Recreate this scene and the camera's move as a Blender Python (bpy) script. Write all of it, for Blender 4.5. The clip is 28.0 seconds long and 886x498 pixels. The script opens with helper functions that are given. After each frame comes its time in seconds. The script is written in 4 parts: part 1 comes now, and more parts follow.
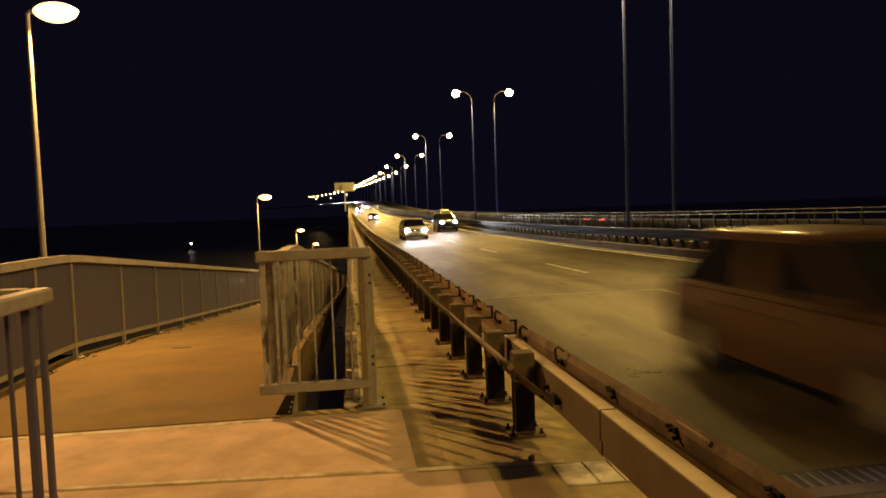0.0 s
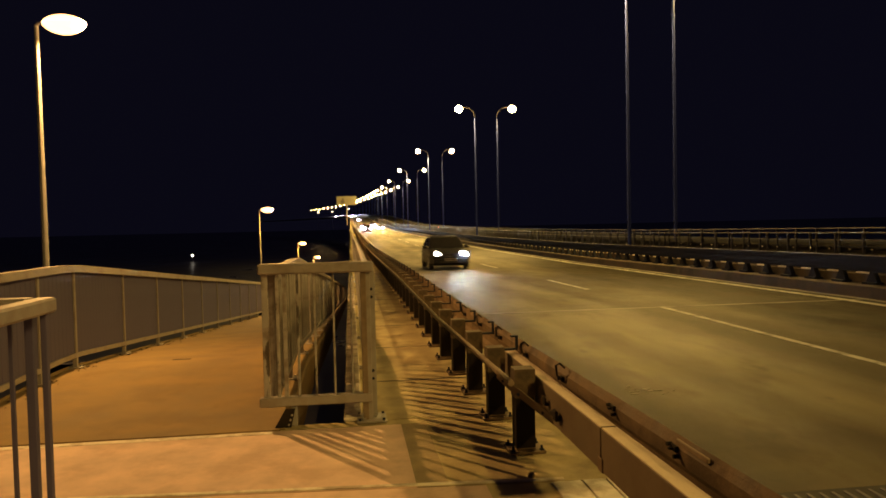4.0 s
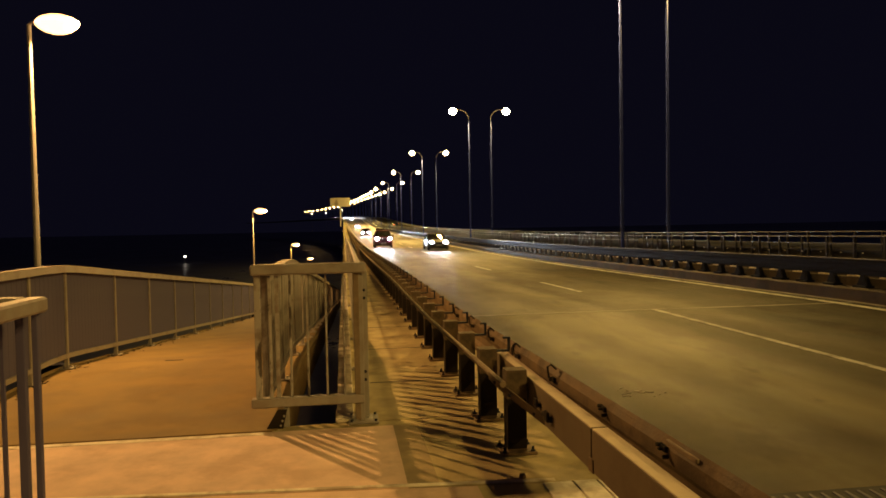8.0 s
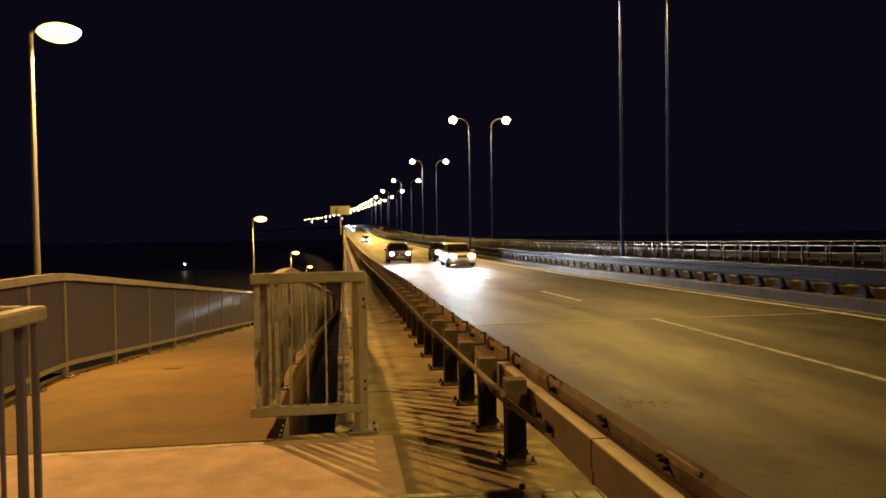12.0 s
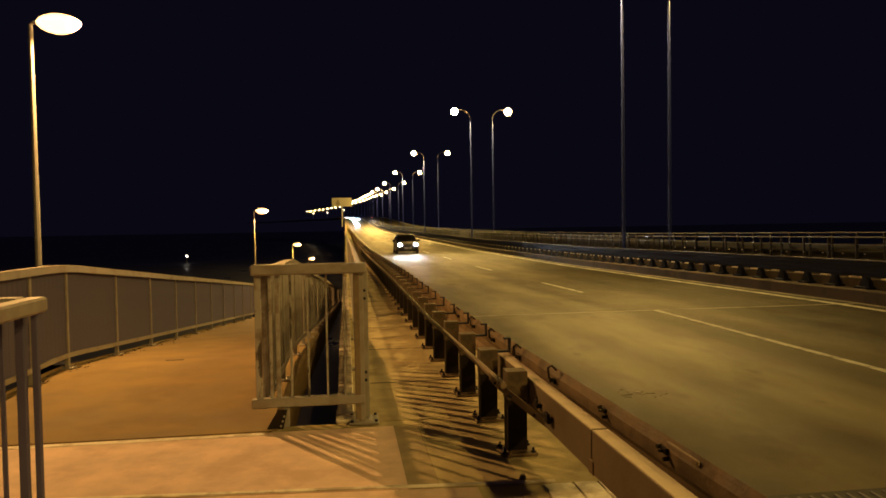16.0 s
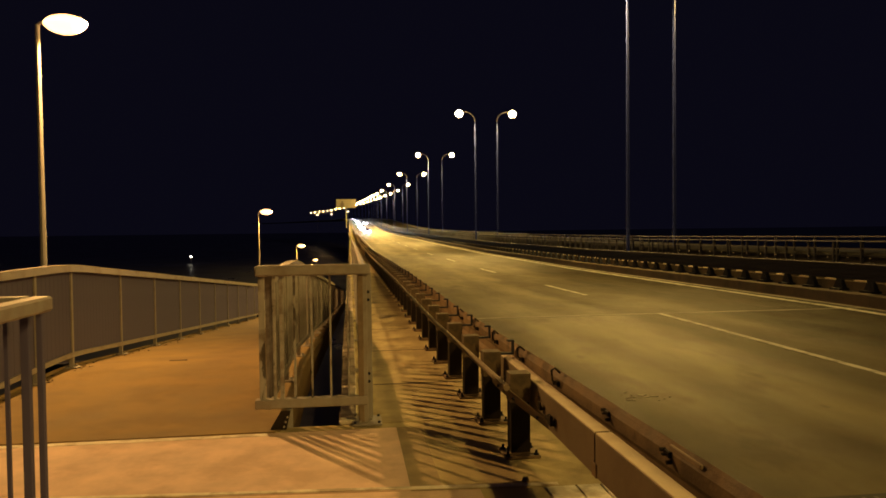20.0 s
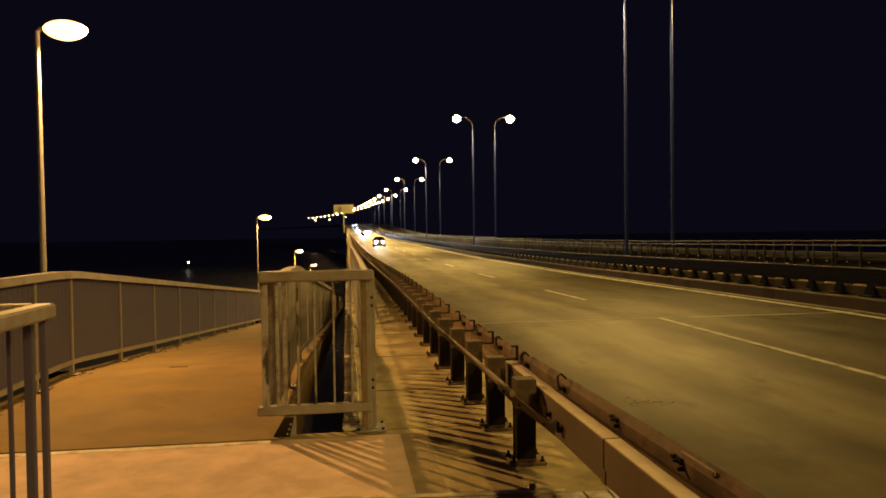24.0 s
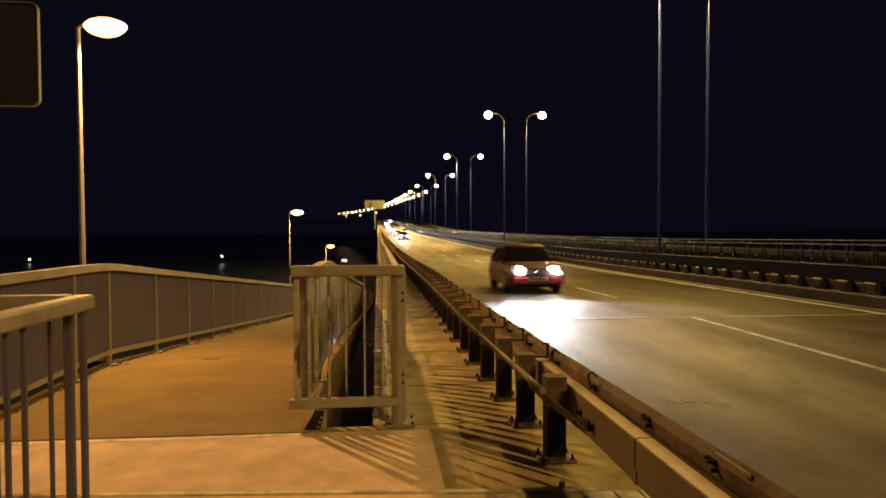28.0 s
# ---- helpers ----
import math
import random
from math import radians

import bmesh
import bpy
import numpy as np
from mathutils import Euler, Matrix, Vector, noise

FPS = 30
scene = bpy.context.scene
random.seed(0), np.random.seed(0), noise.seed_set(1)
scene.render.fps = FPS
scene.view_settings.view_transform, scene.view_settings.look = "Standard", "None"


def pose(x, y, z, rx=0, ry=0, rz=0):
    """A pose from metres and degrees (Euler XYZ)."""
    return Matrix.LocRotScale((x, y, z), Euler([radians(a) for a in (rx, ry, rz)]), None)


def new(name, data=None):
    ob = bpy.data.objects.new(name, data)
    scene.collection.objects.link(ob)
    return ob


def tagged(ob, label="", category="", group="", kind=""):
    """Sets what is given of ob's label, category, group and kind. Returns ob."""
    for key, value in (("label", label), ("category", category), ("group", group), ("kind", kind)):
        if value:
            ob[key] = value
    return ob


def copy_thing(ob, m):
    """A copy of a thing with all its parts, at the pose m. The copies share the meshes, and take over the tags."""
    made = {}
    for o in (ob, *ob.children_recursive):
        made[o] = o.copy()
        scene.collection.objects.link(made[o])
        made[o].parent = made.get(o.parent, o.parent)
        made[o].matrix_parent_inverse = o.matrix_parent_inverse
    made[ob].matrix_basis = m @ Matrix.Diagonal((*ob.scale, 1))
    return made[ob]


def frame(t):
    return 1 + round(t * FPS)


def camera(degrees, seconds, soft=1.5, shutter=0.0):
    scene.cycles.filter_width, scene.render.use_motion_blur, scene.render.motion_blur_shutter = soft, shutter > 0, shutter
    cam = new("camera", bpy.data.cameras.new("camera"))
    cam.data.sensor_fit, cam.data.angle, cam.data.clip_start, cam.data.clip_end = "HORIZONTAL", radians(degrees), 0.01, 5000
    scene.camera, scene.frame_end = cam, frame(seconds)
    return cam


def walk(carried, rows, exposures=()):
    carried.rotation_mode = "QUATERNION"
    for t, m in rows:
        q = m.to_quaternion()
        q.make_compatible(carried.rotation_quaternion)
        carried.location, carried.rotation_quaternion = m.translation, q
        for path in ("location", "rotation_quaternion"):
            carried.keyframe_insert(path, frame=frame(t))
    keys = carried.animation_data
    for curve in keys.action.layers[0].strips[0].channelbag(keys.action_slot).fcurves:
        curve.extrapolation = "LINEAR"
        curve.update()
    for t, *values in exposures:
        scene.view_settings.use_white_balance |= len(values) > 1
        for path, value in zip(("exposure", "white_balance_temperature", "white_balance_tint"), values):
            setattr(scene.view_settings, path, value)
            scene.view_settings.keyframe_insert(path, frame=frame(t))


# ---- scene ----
ROWS = [
    (0.0, -0.002, 0.023, 1.451, 7.47, -3.17, 2.05),
    (0.5, -0.007, 0.023, 1.449, 7.37, -2.86, 1.93),
    (1.0, -0.005, 0.017, 1.450, 7.37, -2.68, 1.73),
    (1.5, -0.009, 0.018, 1.448, 7.37, -2.39, 1.73),
    (2.0, -0.007, 0.016, 1.452, 7.42, -2.22, 1.49),
    (2.5, -0.011, 0.022, 1.451, 7.42, -2.15, 1.52),
    (3.0, -0.012, 0.016, 1.446, 7.38, -2.13, 1.32),
    (3.5, -0.012, 0.007, 1.454, 7.41, -2.06, 1.29),
    (5.5, -0.007, 0.012, 1.448, 7.50, -1.80, 1.21),
    (6.0, -0.005, 0.012, 1.448, 7.92, -1.83, 1.21),
    (6.5, -0.006, -0.010, 1.447, 7.94, -1.80, 1.29),
    (7.0, -0.011, -0.005, 1.450, 7.95, -1.87, 1.17),
    (7.5, -0.007, -0.006, 1.452, 7.89, -1.92, 1.08),
    (8.0, -0.006, -0.005, 1.448, 7.93, -1.81, 1.06),
    (8.5, -0.004, -0.003, 1.452, 7.88, -1.73, 1.18),
    (9.0, -0.006, -0.001, 1.451, 7.88, -1.54, 0.97),
    (9.5, -0.008, -0.006, 1.454, 7.96, -1.21, 0.95),
    (10.0, -0.006, -0.008, 1.451, 7.95, -1.09, 0.93),
    (10.5, -0.003, -0.001, 1.452, 7.99, -1.12, 1.03),
    (11.0, -0.003, -0.002, 1.451, 7.95, -1.20, 1.09),
    (11.5, -0.006, -0.004, 1.454, 7.97, -1.17, 1.00),
    (12.0, -0.006, -0.003, 1.455, 7.95, -1.14, 0.91),
    (12.5, -0.003, -0.000, 1.451, 7.97, -1.13, 0.83),
    (14.5, 0.001, 0.005, 1.451, 7.82, -1.96, 0.84),
    (15.0, 0.001, 0.006, 1.451, 7.83, -1.92, 0.90),
    (15.5, -0.001, 0.002, 1.451, 7.87, -1.88, 1.00),
    (16.0, 0.001, 0.002, 1.451, 7.81, -1.80, 0.95),
    (16.5, 0.001, 0.001, 1.453, 7.87, -1.78, 0.87),
    (17.0, 0.001, 0.003, 1.451, 7.87, -1.68, 0.76),
    (17.5, 0.001, 0.008, 1.452, 7.83, -1.68, 0.76),
    (18.0, 0.003, 0.006, 1.451, 7.79, -1.89, 0.79),
    (18.5, -0.002, -0.000, 1.452, 7.82, -1.83, 0.76),
    (19.0, 0.003, 0.000, 1.452, 7.81, -1.70, 0.70),
    (19.5, 0.001, -0.001, 1.451, 7.70, -1.63, 0.66),
    (20.0, 0.000, 0.000, 1.450, 7.50, -1.64, 0.64),
    (20.5, -0.001, 0.003, 1.450, 7.44, -1.70, 0.56),
    (21.0, -0.010, 0.015, 1.447, 7.38, -1.71, 0.65),
    (21.5, -0.031, 0.028, 1.449, 7.46, -1.65, 0.65),
    (23.5, -0.045, 0.026, 1.453, 7.68, -1.26, 0.74),
    (24.0, -0.042, 0.028, 1.452, 7.70, -1.23, 0.80),
    (24.5, -0.042, 0.033, 1.451, 7.52, -1.22, 0.71),
    (25.0, -0.040, 0.036, 1.451, 7.30, -1.34, 0.90),
    (25.5, -0.039, 0.040, 1.449, 7.29, -1.42, 0.82),
    (26.0, -0.037, 0.038, 1.450, 6.93, -1.47, 0.64),
    (26.5, -0.036, 0.036, 1.450, 6.41, -1.45, 0.56),
    (27.0, -0.038, 0.036, 1.450, 6.07, -1.49, 0.50),
    (27.5, -0.039, 0.037, 1.451, 5.32, -1.52, 0.43),
    (28.0, -0.048, 0.032, 1.450, 5.26, -1.51, 0.32),
]
cam = camera(64, 28.0, soft=1.7, shutter=1.0)
walk(cam, [(t, pose(x, y, z, 0, 0, -yaw) @ pose(0, 0, 0, 90 + pitch) @ pose(0, 0, 0, 0, 0, -roll)) for t, x, y, z, yaw, pitch, roll in ROWS],
     exposures=((0, 0.0), (28, 0.0)))

# ---- light ----
world = bpy.data.worlds.new("night_sky")
scene.world = world
world.use_nodes = True
wn = world.node_tree
wn.nodes["Background"].inputs[0].default_value = (0.27, 0.245, 0.62, 1)
wn.nodes["Background"].inputs[1].default_value = 0.0105

ROAD_LAMP_COL = (1.0, 0.60, 0.135)
PATH_LAMP_COL = (1.0, 0.51, 0.14)
ROAD_LAMP_W = 7200
PATH_LAMP_W = 1110
HEADLIGHT = 80000


# ---- alignment of the bridge ----
GRADE = ((-900, -0.35), (14, -0.35), (33, -0.52), (55, -0.55), (69, -0.5), (111, -0.2), (153, 0.05), (195, 0.42), (240, 1.15),
         (285, 2.25), (350, 4.2), (428, 6.7), (600, 10.0), (750, 11.5), (1100, 14.5), (1600, 17.0))


def road_z(y):
    return float(np.interp(y, [g[0] for g in GRADE], [g[1] for g in GRADE]))


def bend(y):
    return -1.47e-4 * max(0.0, y - 400) ** 2


def ramp_z(y):
    """The footpath: level, then a ramp downwards, rounded at the break."""
    d = y - 7.6
    if d <= 0:
        return 0.0
    return -0.09 * d * d / 1.6 if d < 0.8 else -0.09 * (d - 0.4)


# ---- mesh building ----
class Build:
    def __init__(self):
        self.v, self.f = [], []

    def add(self, verts, faces):
        n = len(self.v)
        self.v += [tuple(p) for p in verts]
        self.f += [tuple(i + n for i in f) for f in faces]
        return self

    def box(self, x0, x1, y0, y1, z0, z1, c=0.0):
        """A box, with its edges chamfered by c."""
        if c <= 0:
            vs = [(x, y, z) for z in (z0, z1) for y in (y0, y1) for x in (x0, x1)]
            return self.add(vs, [(0, 2, 3, 1), (4, 5, 7, 6), (0, 1, 5, 4), (2, 6, 7, 3), (0, 4, 6, 2), (1, 3, 7, 5)])
        vs, ids = [], {}
        for i, x in enumerate((x0, x1)):
            for j, y in enumerate((y0, y1)):
                for k, z in enumerate((z0, z1)):
                    sx, sy, sz = (c, -c)[i], (c, -c)[j], (c, -c)[k]
                    for a, p in enumerate(((x, y + sy, z + sz), (x + sx, y, z + sz), (x + sx, y + sy, z))):
                        ids[i, j, k, a] = len(vs)
                        vs.append(p)
        g = ids
        fs = []
        for i in (0, 1):
            q = [g[i, 0, 0, 0], g[i, 1, 0, 0], g[i, 1, 1, 0], g[i, 0, 1, 0]]
            fs.append(q if i else q[::-1])
            q = [g[0, i, 0, 1], g[1, i, 0, 1], g[1, i, 1, 1], g[0, i, 1, 1]]
            fs.append(q[::-1] if i else q)
            q = [g[0, 0, i, 2], g[1, 0, i, 2], g[1, 1, i, 2], g[0, 1, i, 2]]
            fs.append(q if i else q[::-1])
        for a in (0, 1):
            for b in (0, 1):
                fs.append((g[a, b, 0, 0], g[a, b, 1, 0], g[a, b, 1, 1], g[a, b, 0, 1]))
                fs.append((g[a, 0, b, 0], g[a, 1, b, 0], g[a, 1, b, 2], g[a, 0, b, 2]))
                fs.append((g[0, a, b, 1], g[1, a, b, 1], g[1, a, b, 2], g[0, a, b, 2]))
        for i in (0, 1):
            for j in (0, 1):
                for k in (0, 1):
                    fs.append((g[i, j, k, 0], g[i, j, k, 1], g[i, j, k, 2]))
        return self.add(vs, fs)

    def tube(self, pts, r, n=8, caps=True):
        """A round bar along pts; r may be a list."""
        pts = [Vector(p) for p in pts]
        rs = r if isinstance(r, (list, tuple)) else [r] * len(pts)
        vs, fs = [], []
        for i, p in enumerate(pts):
            d = (pts[min(i + 1, len(pts) - 1)] - pts[max(i - 1, 0)]).normalized()
            u = d.cross(Vector((0, 0, 1)) if abs(d.z) < 0.9 else Vector((0, 1, 0))).normalized()
            w = d.cross(u)
            for k in range(n):
                a = 2 * math.pi * k / n
                vs.append(p + rs[i] * (math.cos(a) * u + math.sin(a) * w))
        for i in range(len(pts) - 1):
            for k in range(n):
                a, b = i * n + k, i * n + (k + 1) % n
                fs.append((a, a + n, b + n, b))
        if caps:
            fs.append(tuple(range(n)))
            fs.append(tuple(reversed(range((len(pts) - 1) * n, len(pts) * n))))
        return self.add(vs, fs)

    def sweep(self, profile, ys, height, shift=bend, closed=True):
        """A profile of (x, z) drawn along the bridge."""
        n = len(profile)
        vs = [(x + shift(y), y, z + height(y)) for y in ys for x, z in profile]
        fs = []
        for i in range(len(ys) - 1):
            for k in range(n if closed else n - 1):
                a, b = i * n + k, i * n + (k + 1) % n
                fs.append((a, b, b + n, a + n))
        if closed:
            fs += [tuple(reversed(range(n))), tuple(range((len(ys) - 1) * n, len(ys) * n))]
        return self.add(vs, fs)

    def loft(self, rings, caps=True):
        n = len(rings[0])
        fs = []
        for i in range(len(rings) - 1):
            for k in range(n):
                a, b = i * n + k, i * n + (k + 1) % n
                fs.append((a, b, b + n, a + n))
        if caps:
            fs += [tuple(reversed(range(n))), tuple(range((len(rings) - 1) * n, len(rings) * n))]
        return self.add([p for r in rings for p in r], fs)

    def mesh(self, name, material, smooth=False):
        me = bpy.data.meshes.new(name)
        me.from_pydata(self.v, [], self.f)
        bm = bmesh.new()
        bm.from_mesh(me)
        bmesh.ops.recalc_face_normals(bm, faces=bm.faces)
        bm.to_mesh(me)
        bm.free()
        if smooth:
            me.shade_smooth()
            me.set_sharp_from_angle(angle=radians(35))
        me.materials.append(material)
        return me


def part(name, build, material, parent, label="", smooth=False, at=(0, 0, 0)):
    """One mesh object under a thing or under a part."""
    ob = new(name, build.mesh(name, material, smooth) if isinstance(build, Build) else build)
    ob.parent = parent
    ob.location = at
    if label:
        ob["label"] = label
    return ob


def thing(name, at, label, category, group="", kind=""):
    return tagged(place(new(name), at), label, category, group, kind)


def place(ob, at):
    ob.matrix_basis = at if isinstance(at, Matrix) else Matrix.Translation(at)
    return ob


def setting(name, build, material, label, smooth=False, kind="structure", category="structure"):
    return tagged(new(name, build.mesh(name, material, smooth)), label, category, "", kind)


# ---- materials ----
def surface(name, color, rough=0.6, metal=0.0, vary=0.25, scale=4.0, stain=None, stain_scale=0.6, stain_amount=0.5, bump=0.15, fine=60.0,
            streak=None, spec=0.5, rnd=0.0, rvar=0.1):
    m = bpy.data.materials.new(name)
    m.use_nodes = True
    nt = m.node_tree
    b = nt.nodes["Principled BSDF"]
    b.inputs["Roughness"].default_value = rough
    b.inputs["Metallic"].default_value = metal
    b.inputs["Specular IOR Level"].default_value = spec
    co = nt.nodes.new("ShaderNodeTexCoord")

    def tex(s, detail=5.0, stretch=None):
        n = nt.nodes.new("ShaderNodeTexNoise")
        n.inputs["Scale"].default_value = s
        n.inputs["Detail"].default_value = detail
        n.inputs["Roughness"].default_value = 0.6
        src = co.outputs["Object"]
        if stretch:
            mp = nt.nodes.new("ShaderNodeMapping")
            mp.inputs["Scale"].default_value = stretch
            nt.links.new(src, mp.inputs["Vector"])
            src = mp.outputs[0]
        nt.links.new(src, n.inputs["Vector"])
        return n

    def ramp(src, a, b_, lo, hi):
        r = nt.nodes.new("ShaderNodeMapRange")
        for k, v in zip(("From Min", "From Max", "To Min", "To Max"), (a, b_, lo, hi)):
            r.inputs[k].default_value = v
        nt.links.new(src, r.inputs[0])
        return r.outputs[0]

    def mix(kind, fac, a, c):
        x = nt.nodes.new("ShaderNodeMix")
        x.data_type, x.blend_type = "RGBA", kind
        for sock, v in ((x.inputs[0], fac), (x.inputs[6], a), (x.inputs[7], c)):
            if isinstance(v, (float, int)):
                sock.default_value = v
            elif isinstance(v, tuple):
                sock.default_value = (*v, 1)
            else:
                nt.links.new(v, sock)
        return x.outputs[2]

    col = mix("MULTIPLY", 1.0, tuple(color), (1.0, 1.0, 1.0))
    n1 = tex(scale)
    shade = ramp(n1.outputs[0], 0.3, 0.7, 1 - vary, 1 + vary)
    cv = nt.nodes.new("ShaderNodeCombineColor")
    for k in range(3):
        nt.links.new(shade, cv.inputs[k])
    col = mix("MULTIPLY", 1.0, col, cv.outputs[0])
    if stain:
        n2 = tex(stain_scale, 6.0)
        col = mix("MIX", ramp(n2.outputs[0], 0.48, 0.62, 0, stain_amount), col, tuple(stain))
    if streak:
        n3 = tex(1.0, 4.0, streak[1])
        col = mix("MIX", ramp(n3.outputs[0], 0.47, 0.66, 0, streak[2]), col, tuple(streak[0]))
    if rnd:
        oi = nt.nodes.new("ShaderNodeObjectInfo")
        rv = ramp(oi.outputs["Random"], 0, 1, 1 - rnd, 1 + rnd)
        cr = nt.nodes.new("ShaderNodeCombineColor")
        for k in range(3):
            nt.links.new(rv, cr.inputs[k])
        col = mix("MULTIPLY", 1.0, col, cr.outputs[0])
    nt.links.new(col, b.inputs["Base Color"])
    nf = tex(fine, 3.0)
    rg = ramp(n1.outputs[0], 0.3, 0.7, max(0.02, rough - rvar), min(1, rough + rvar))
    nt.links.new(rg, b.inputs["Roughness"])
    if bump:
        bp = nt.nodes.new("ShaderNodeBump")
        bp.inputs["Strength"].default_value = bump
        bp.inputs["Distance"].default_value = 0.01
        nt.links.new(nf.outputs[0], bp.inputs["Height"])
        nt.links.new(bp.outputs[0], b.inputs["Normal"])
    return m


def glow(name, color, strength):
    m = bpy.data.materials.new(name)
    m.use_nodes = True
    b = m.node_tree.nodes["Principled BSDF"]
    b.inputs["Base Color"].default_value = (0.8, 0.8, 0.8, 1)
    b.inputs["Emission Color"].default_value = (*color, 1)
    b.inputs["Emission Strength"].default_value = strength
    return m


ASPHALT = surface("asphalt", (0.050, 0.0425, 0.021), 0.60, spec=0.06, vary=0.30, scale=1.5, stain=(0.028, 0.0215, 0.012), stain_scale=0.42, stain_amount=0.75,
                  bump=0.55, fine=140, streak=((0.115, 0.10, 0.06), (0.55, 0.11, 1), 0.75), rvar=0.04)
CONCRETE = surface("path_concrete", (0.68, 0.50, 0.40), 0.85, vary=0.16, scale=3.5, stain=(0.42, 0.28, 0.20), stain_scale=2.2, stain_amount=0.5, bump=0.35, fine=120)


def lane_wear_and_light(m, bands):
    """Polished wheel tracks, and weaker light towards the median put into the colour: bands of (x, factor)."""
    nt = m.node_tree
    b = nt.nodes["Principled BSDF"]
    co = nt.nodes.new("ShaderNodeTexCoord")
    nz = nt.nodes.new("ShaderNodeTexNoise")
    mp = nt.nodes.new("ShaderNodeMapping")
    mp.inputs["Scale"].default_value = (0.6, 0.10, 1)
    nz.inputs["Scale"].default_value = 1.0
    nz.inputs["Detail"].default_value = 4.0
    nt.links.new(co.outputs["Object"], mp.inputs["Vector"])
    nt.links.new(mp.outputs[0], nz.inputs["Vector"])
    sep = nt.nodes.new("ShaderNodeSeparateXYZ")
    nt.links.new(co.outputs["Object"], sep.inputs[0])
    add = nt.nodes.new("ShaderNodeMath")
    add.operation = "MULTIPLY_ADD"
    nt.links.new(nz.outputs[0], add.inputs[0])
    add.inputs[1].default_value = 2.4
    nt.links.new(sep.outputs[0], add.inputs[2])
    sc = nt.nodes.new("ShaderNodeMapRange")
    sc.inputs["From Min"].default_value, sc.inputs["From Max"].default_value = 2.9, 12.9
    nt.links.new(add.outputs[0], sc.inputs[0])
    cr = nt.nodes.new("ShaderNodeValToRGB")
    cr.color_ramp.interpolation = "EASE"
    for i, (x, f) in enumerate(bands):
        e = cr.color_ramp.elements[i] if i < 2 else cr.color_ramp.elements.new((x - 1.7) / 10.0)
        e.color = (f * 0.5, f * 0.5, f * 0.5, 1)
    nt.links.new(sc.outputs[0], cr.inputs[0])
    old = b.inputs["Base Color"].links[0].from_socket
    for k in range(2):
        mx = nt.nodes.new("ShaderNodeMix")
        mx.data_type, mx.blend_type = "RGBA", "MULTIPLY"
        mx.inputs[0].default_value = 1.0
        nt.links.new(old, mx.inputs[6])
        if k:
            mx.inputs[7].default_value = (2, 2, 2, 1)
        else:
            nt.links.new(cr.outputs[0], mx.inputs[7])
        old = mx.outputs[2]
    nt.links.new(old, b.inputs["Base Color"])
    # the polished tracks shine more than the darkened margins
    n2 = nt.nodes.new("ShaderNodeTexNoise")
    m2 = nt.nodes.new("ShaderNodeMapping")
    m2.inputs["Scale"].default_value = (0.9, 0.30, 1)
    n2.inputs["Detail"].default_value = 9.0
    n2.inputs["Roughness"].default_value = 0.68
    n2.inputs["Scale"].default_value = 1.0
    nt.links.new(co.outputs["Object"], m2.inputs["Vector"])
    nt.links.new(m2.outputs[0], n2.inputs["Vector"])
    r2 = nt.nodes.new("ShaderNodeMapRange")
    for k, v in zip(("From Min", "From Max", "To Min", "To Max"), (0.3, 0.7, 0.08, 0.40)):
        r2.inputs[k].default_value = v
    nt.links.new(n2.outputs[0], r2.inputs[0])
    mul = nt.nodes.new("ShaderNodeMath")
    mul.operation = "MULTIPLY"
    nt.links.new(cr.outputs[0], mul.inputs[0])
    nt.links.new(r2.outputs[0], mul.inputs[1])
    nt.links.new(mul.outputs[0], b.inputs["Specular IOR Level"])


def dirt(m, color, scale, lo, hi, amount):
    """Soft dirty patches of one colour laid over a material."""
    nt = m.node_tree
    b = nt.nodes["Principled BSDF"]
    co = nt.nodes.new("ShaderNodeTexCoord")
    mp = nt.nodes.new("ShaderNodeMapping")
    mp.inputs["Scale"].default_value = scale
    nz = nt.nodes.new("ShaderNodeTexNoise")
    nz.inputs["Scale"].default_value = 1.0
    nz.inputs["Detail"].default_value = 8.0
    nz.inputs["Roughness"].default_value = 0.65
    rg = nt.nodes.new("ShaderNodeMapRange")
    for k, v in zip(("From Min", "From Max", "To Min", "To Max"), (lo, hi, 0, amount)):
        rg.inputs[k].default_value = v
    mx = nt.nodes.new("ShaderNodeMix")
    mx.data_type = "RGBA"
    mx.inputs[7].default_value = (*color, 1)
    nt.links.new(co.outputs["Object"], mp.inputs["Vector"])
    nt.links.new(mp.outputs[0], nz.inputs["Vector"])
    nt.links.new(nz.outputs[0], rg.inputs[0])
    nt.links.new(rg.outputs[0], mx.inputs[0])
    nt.links.new(b.inputs["Base Color"].links[0].from_socket, mx.inputs[6])
    nt.links.new(mx.outputs[2], b.inputs["Base Color"])


# the low factors towards the median stand in for weaker lamp light
lane_wear_and_light(ASPHALT, ((1.7, 1.0), (11.7, 0.28), (2.6, 1.05), (3.4, 1.7), (4.2, 1.2), (4.9, 1.7), (5.9, 0.8), (7.2, 0.8), (8.6, 0.42)))
dirt(ASPHALT, (0.040, 0.027, 0.014), (1.1, 0.55, 1), 0.54, 0.66, 0.75)
dirt(ASPHALT, (0.020, 0.016, 0.010), (3.0, 1.6, 1), 0.60, 0.70, 0.7)
STRIP = surface("strip_concrete", (0.42, 0.35, 0.185), 0.85, vary=0.2, scale=3.0, stain=(0.18, 0.145, 0.07), stain_scale=1.8, stain_amount=0.7, bump=0.4, fine=100)
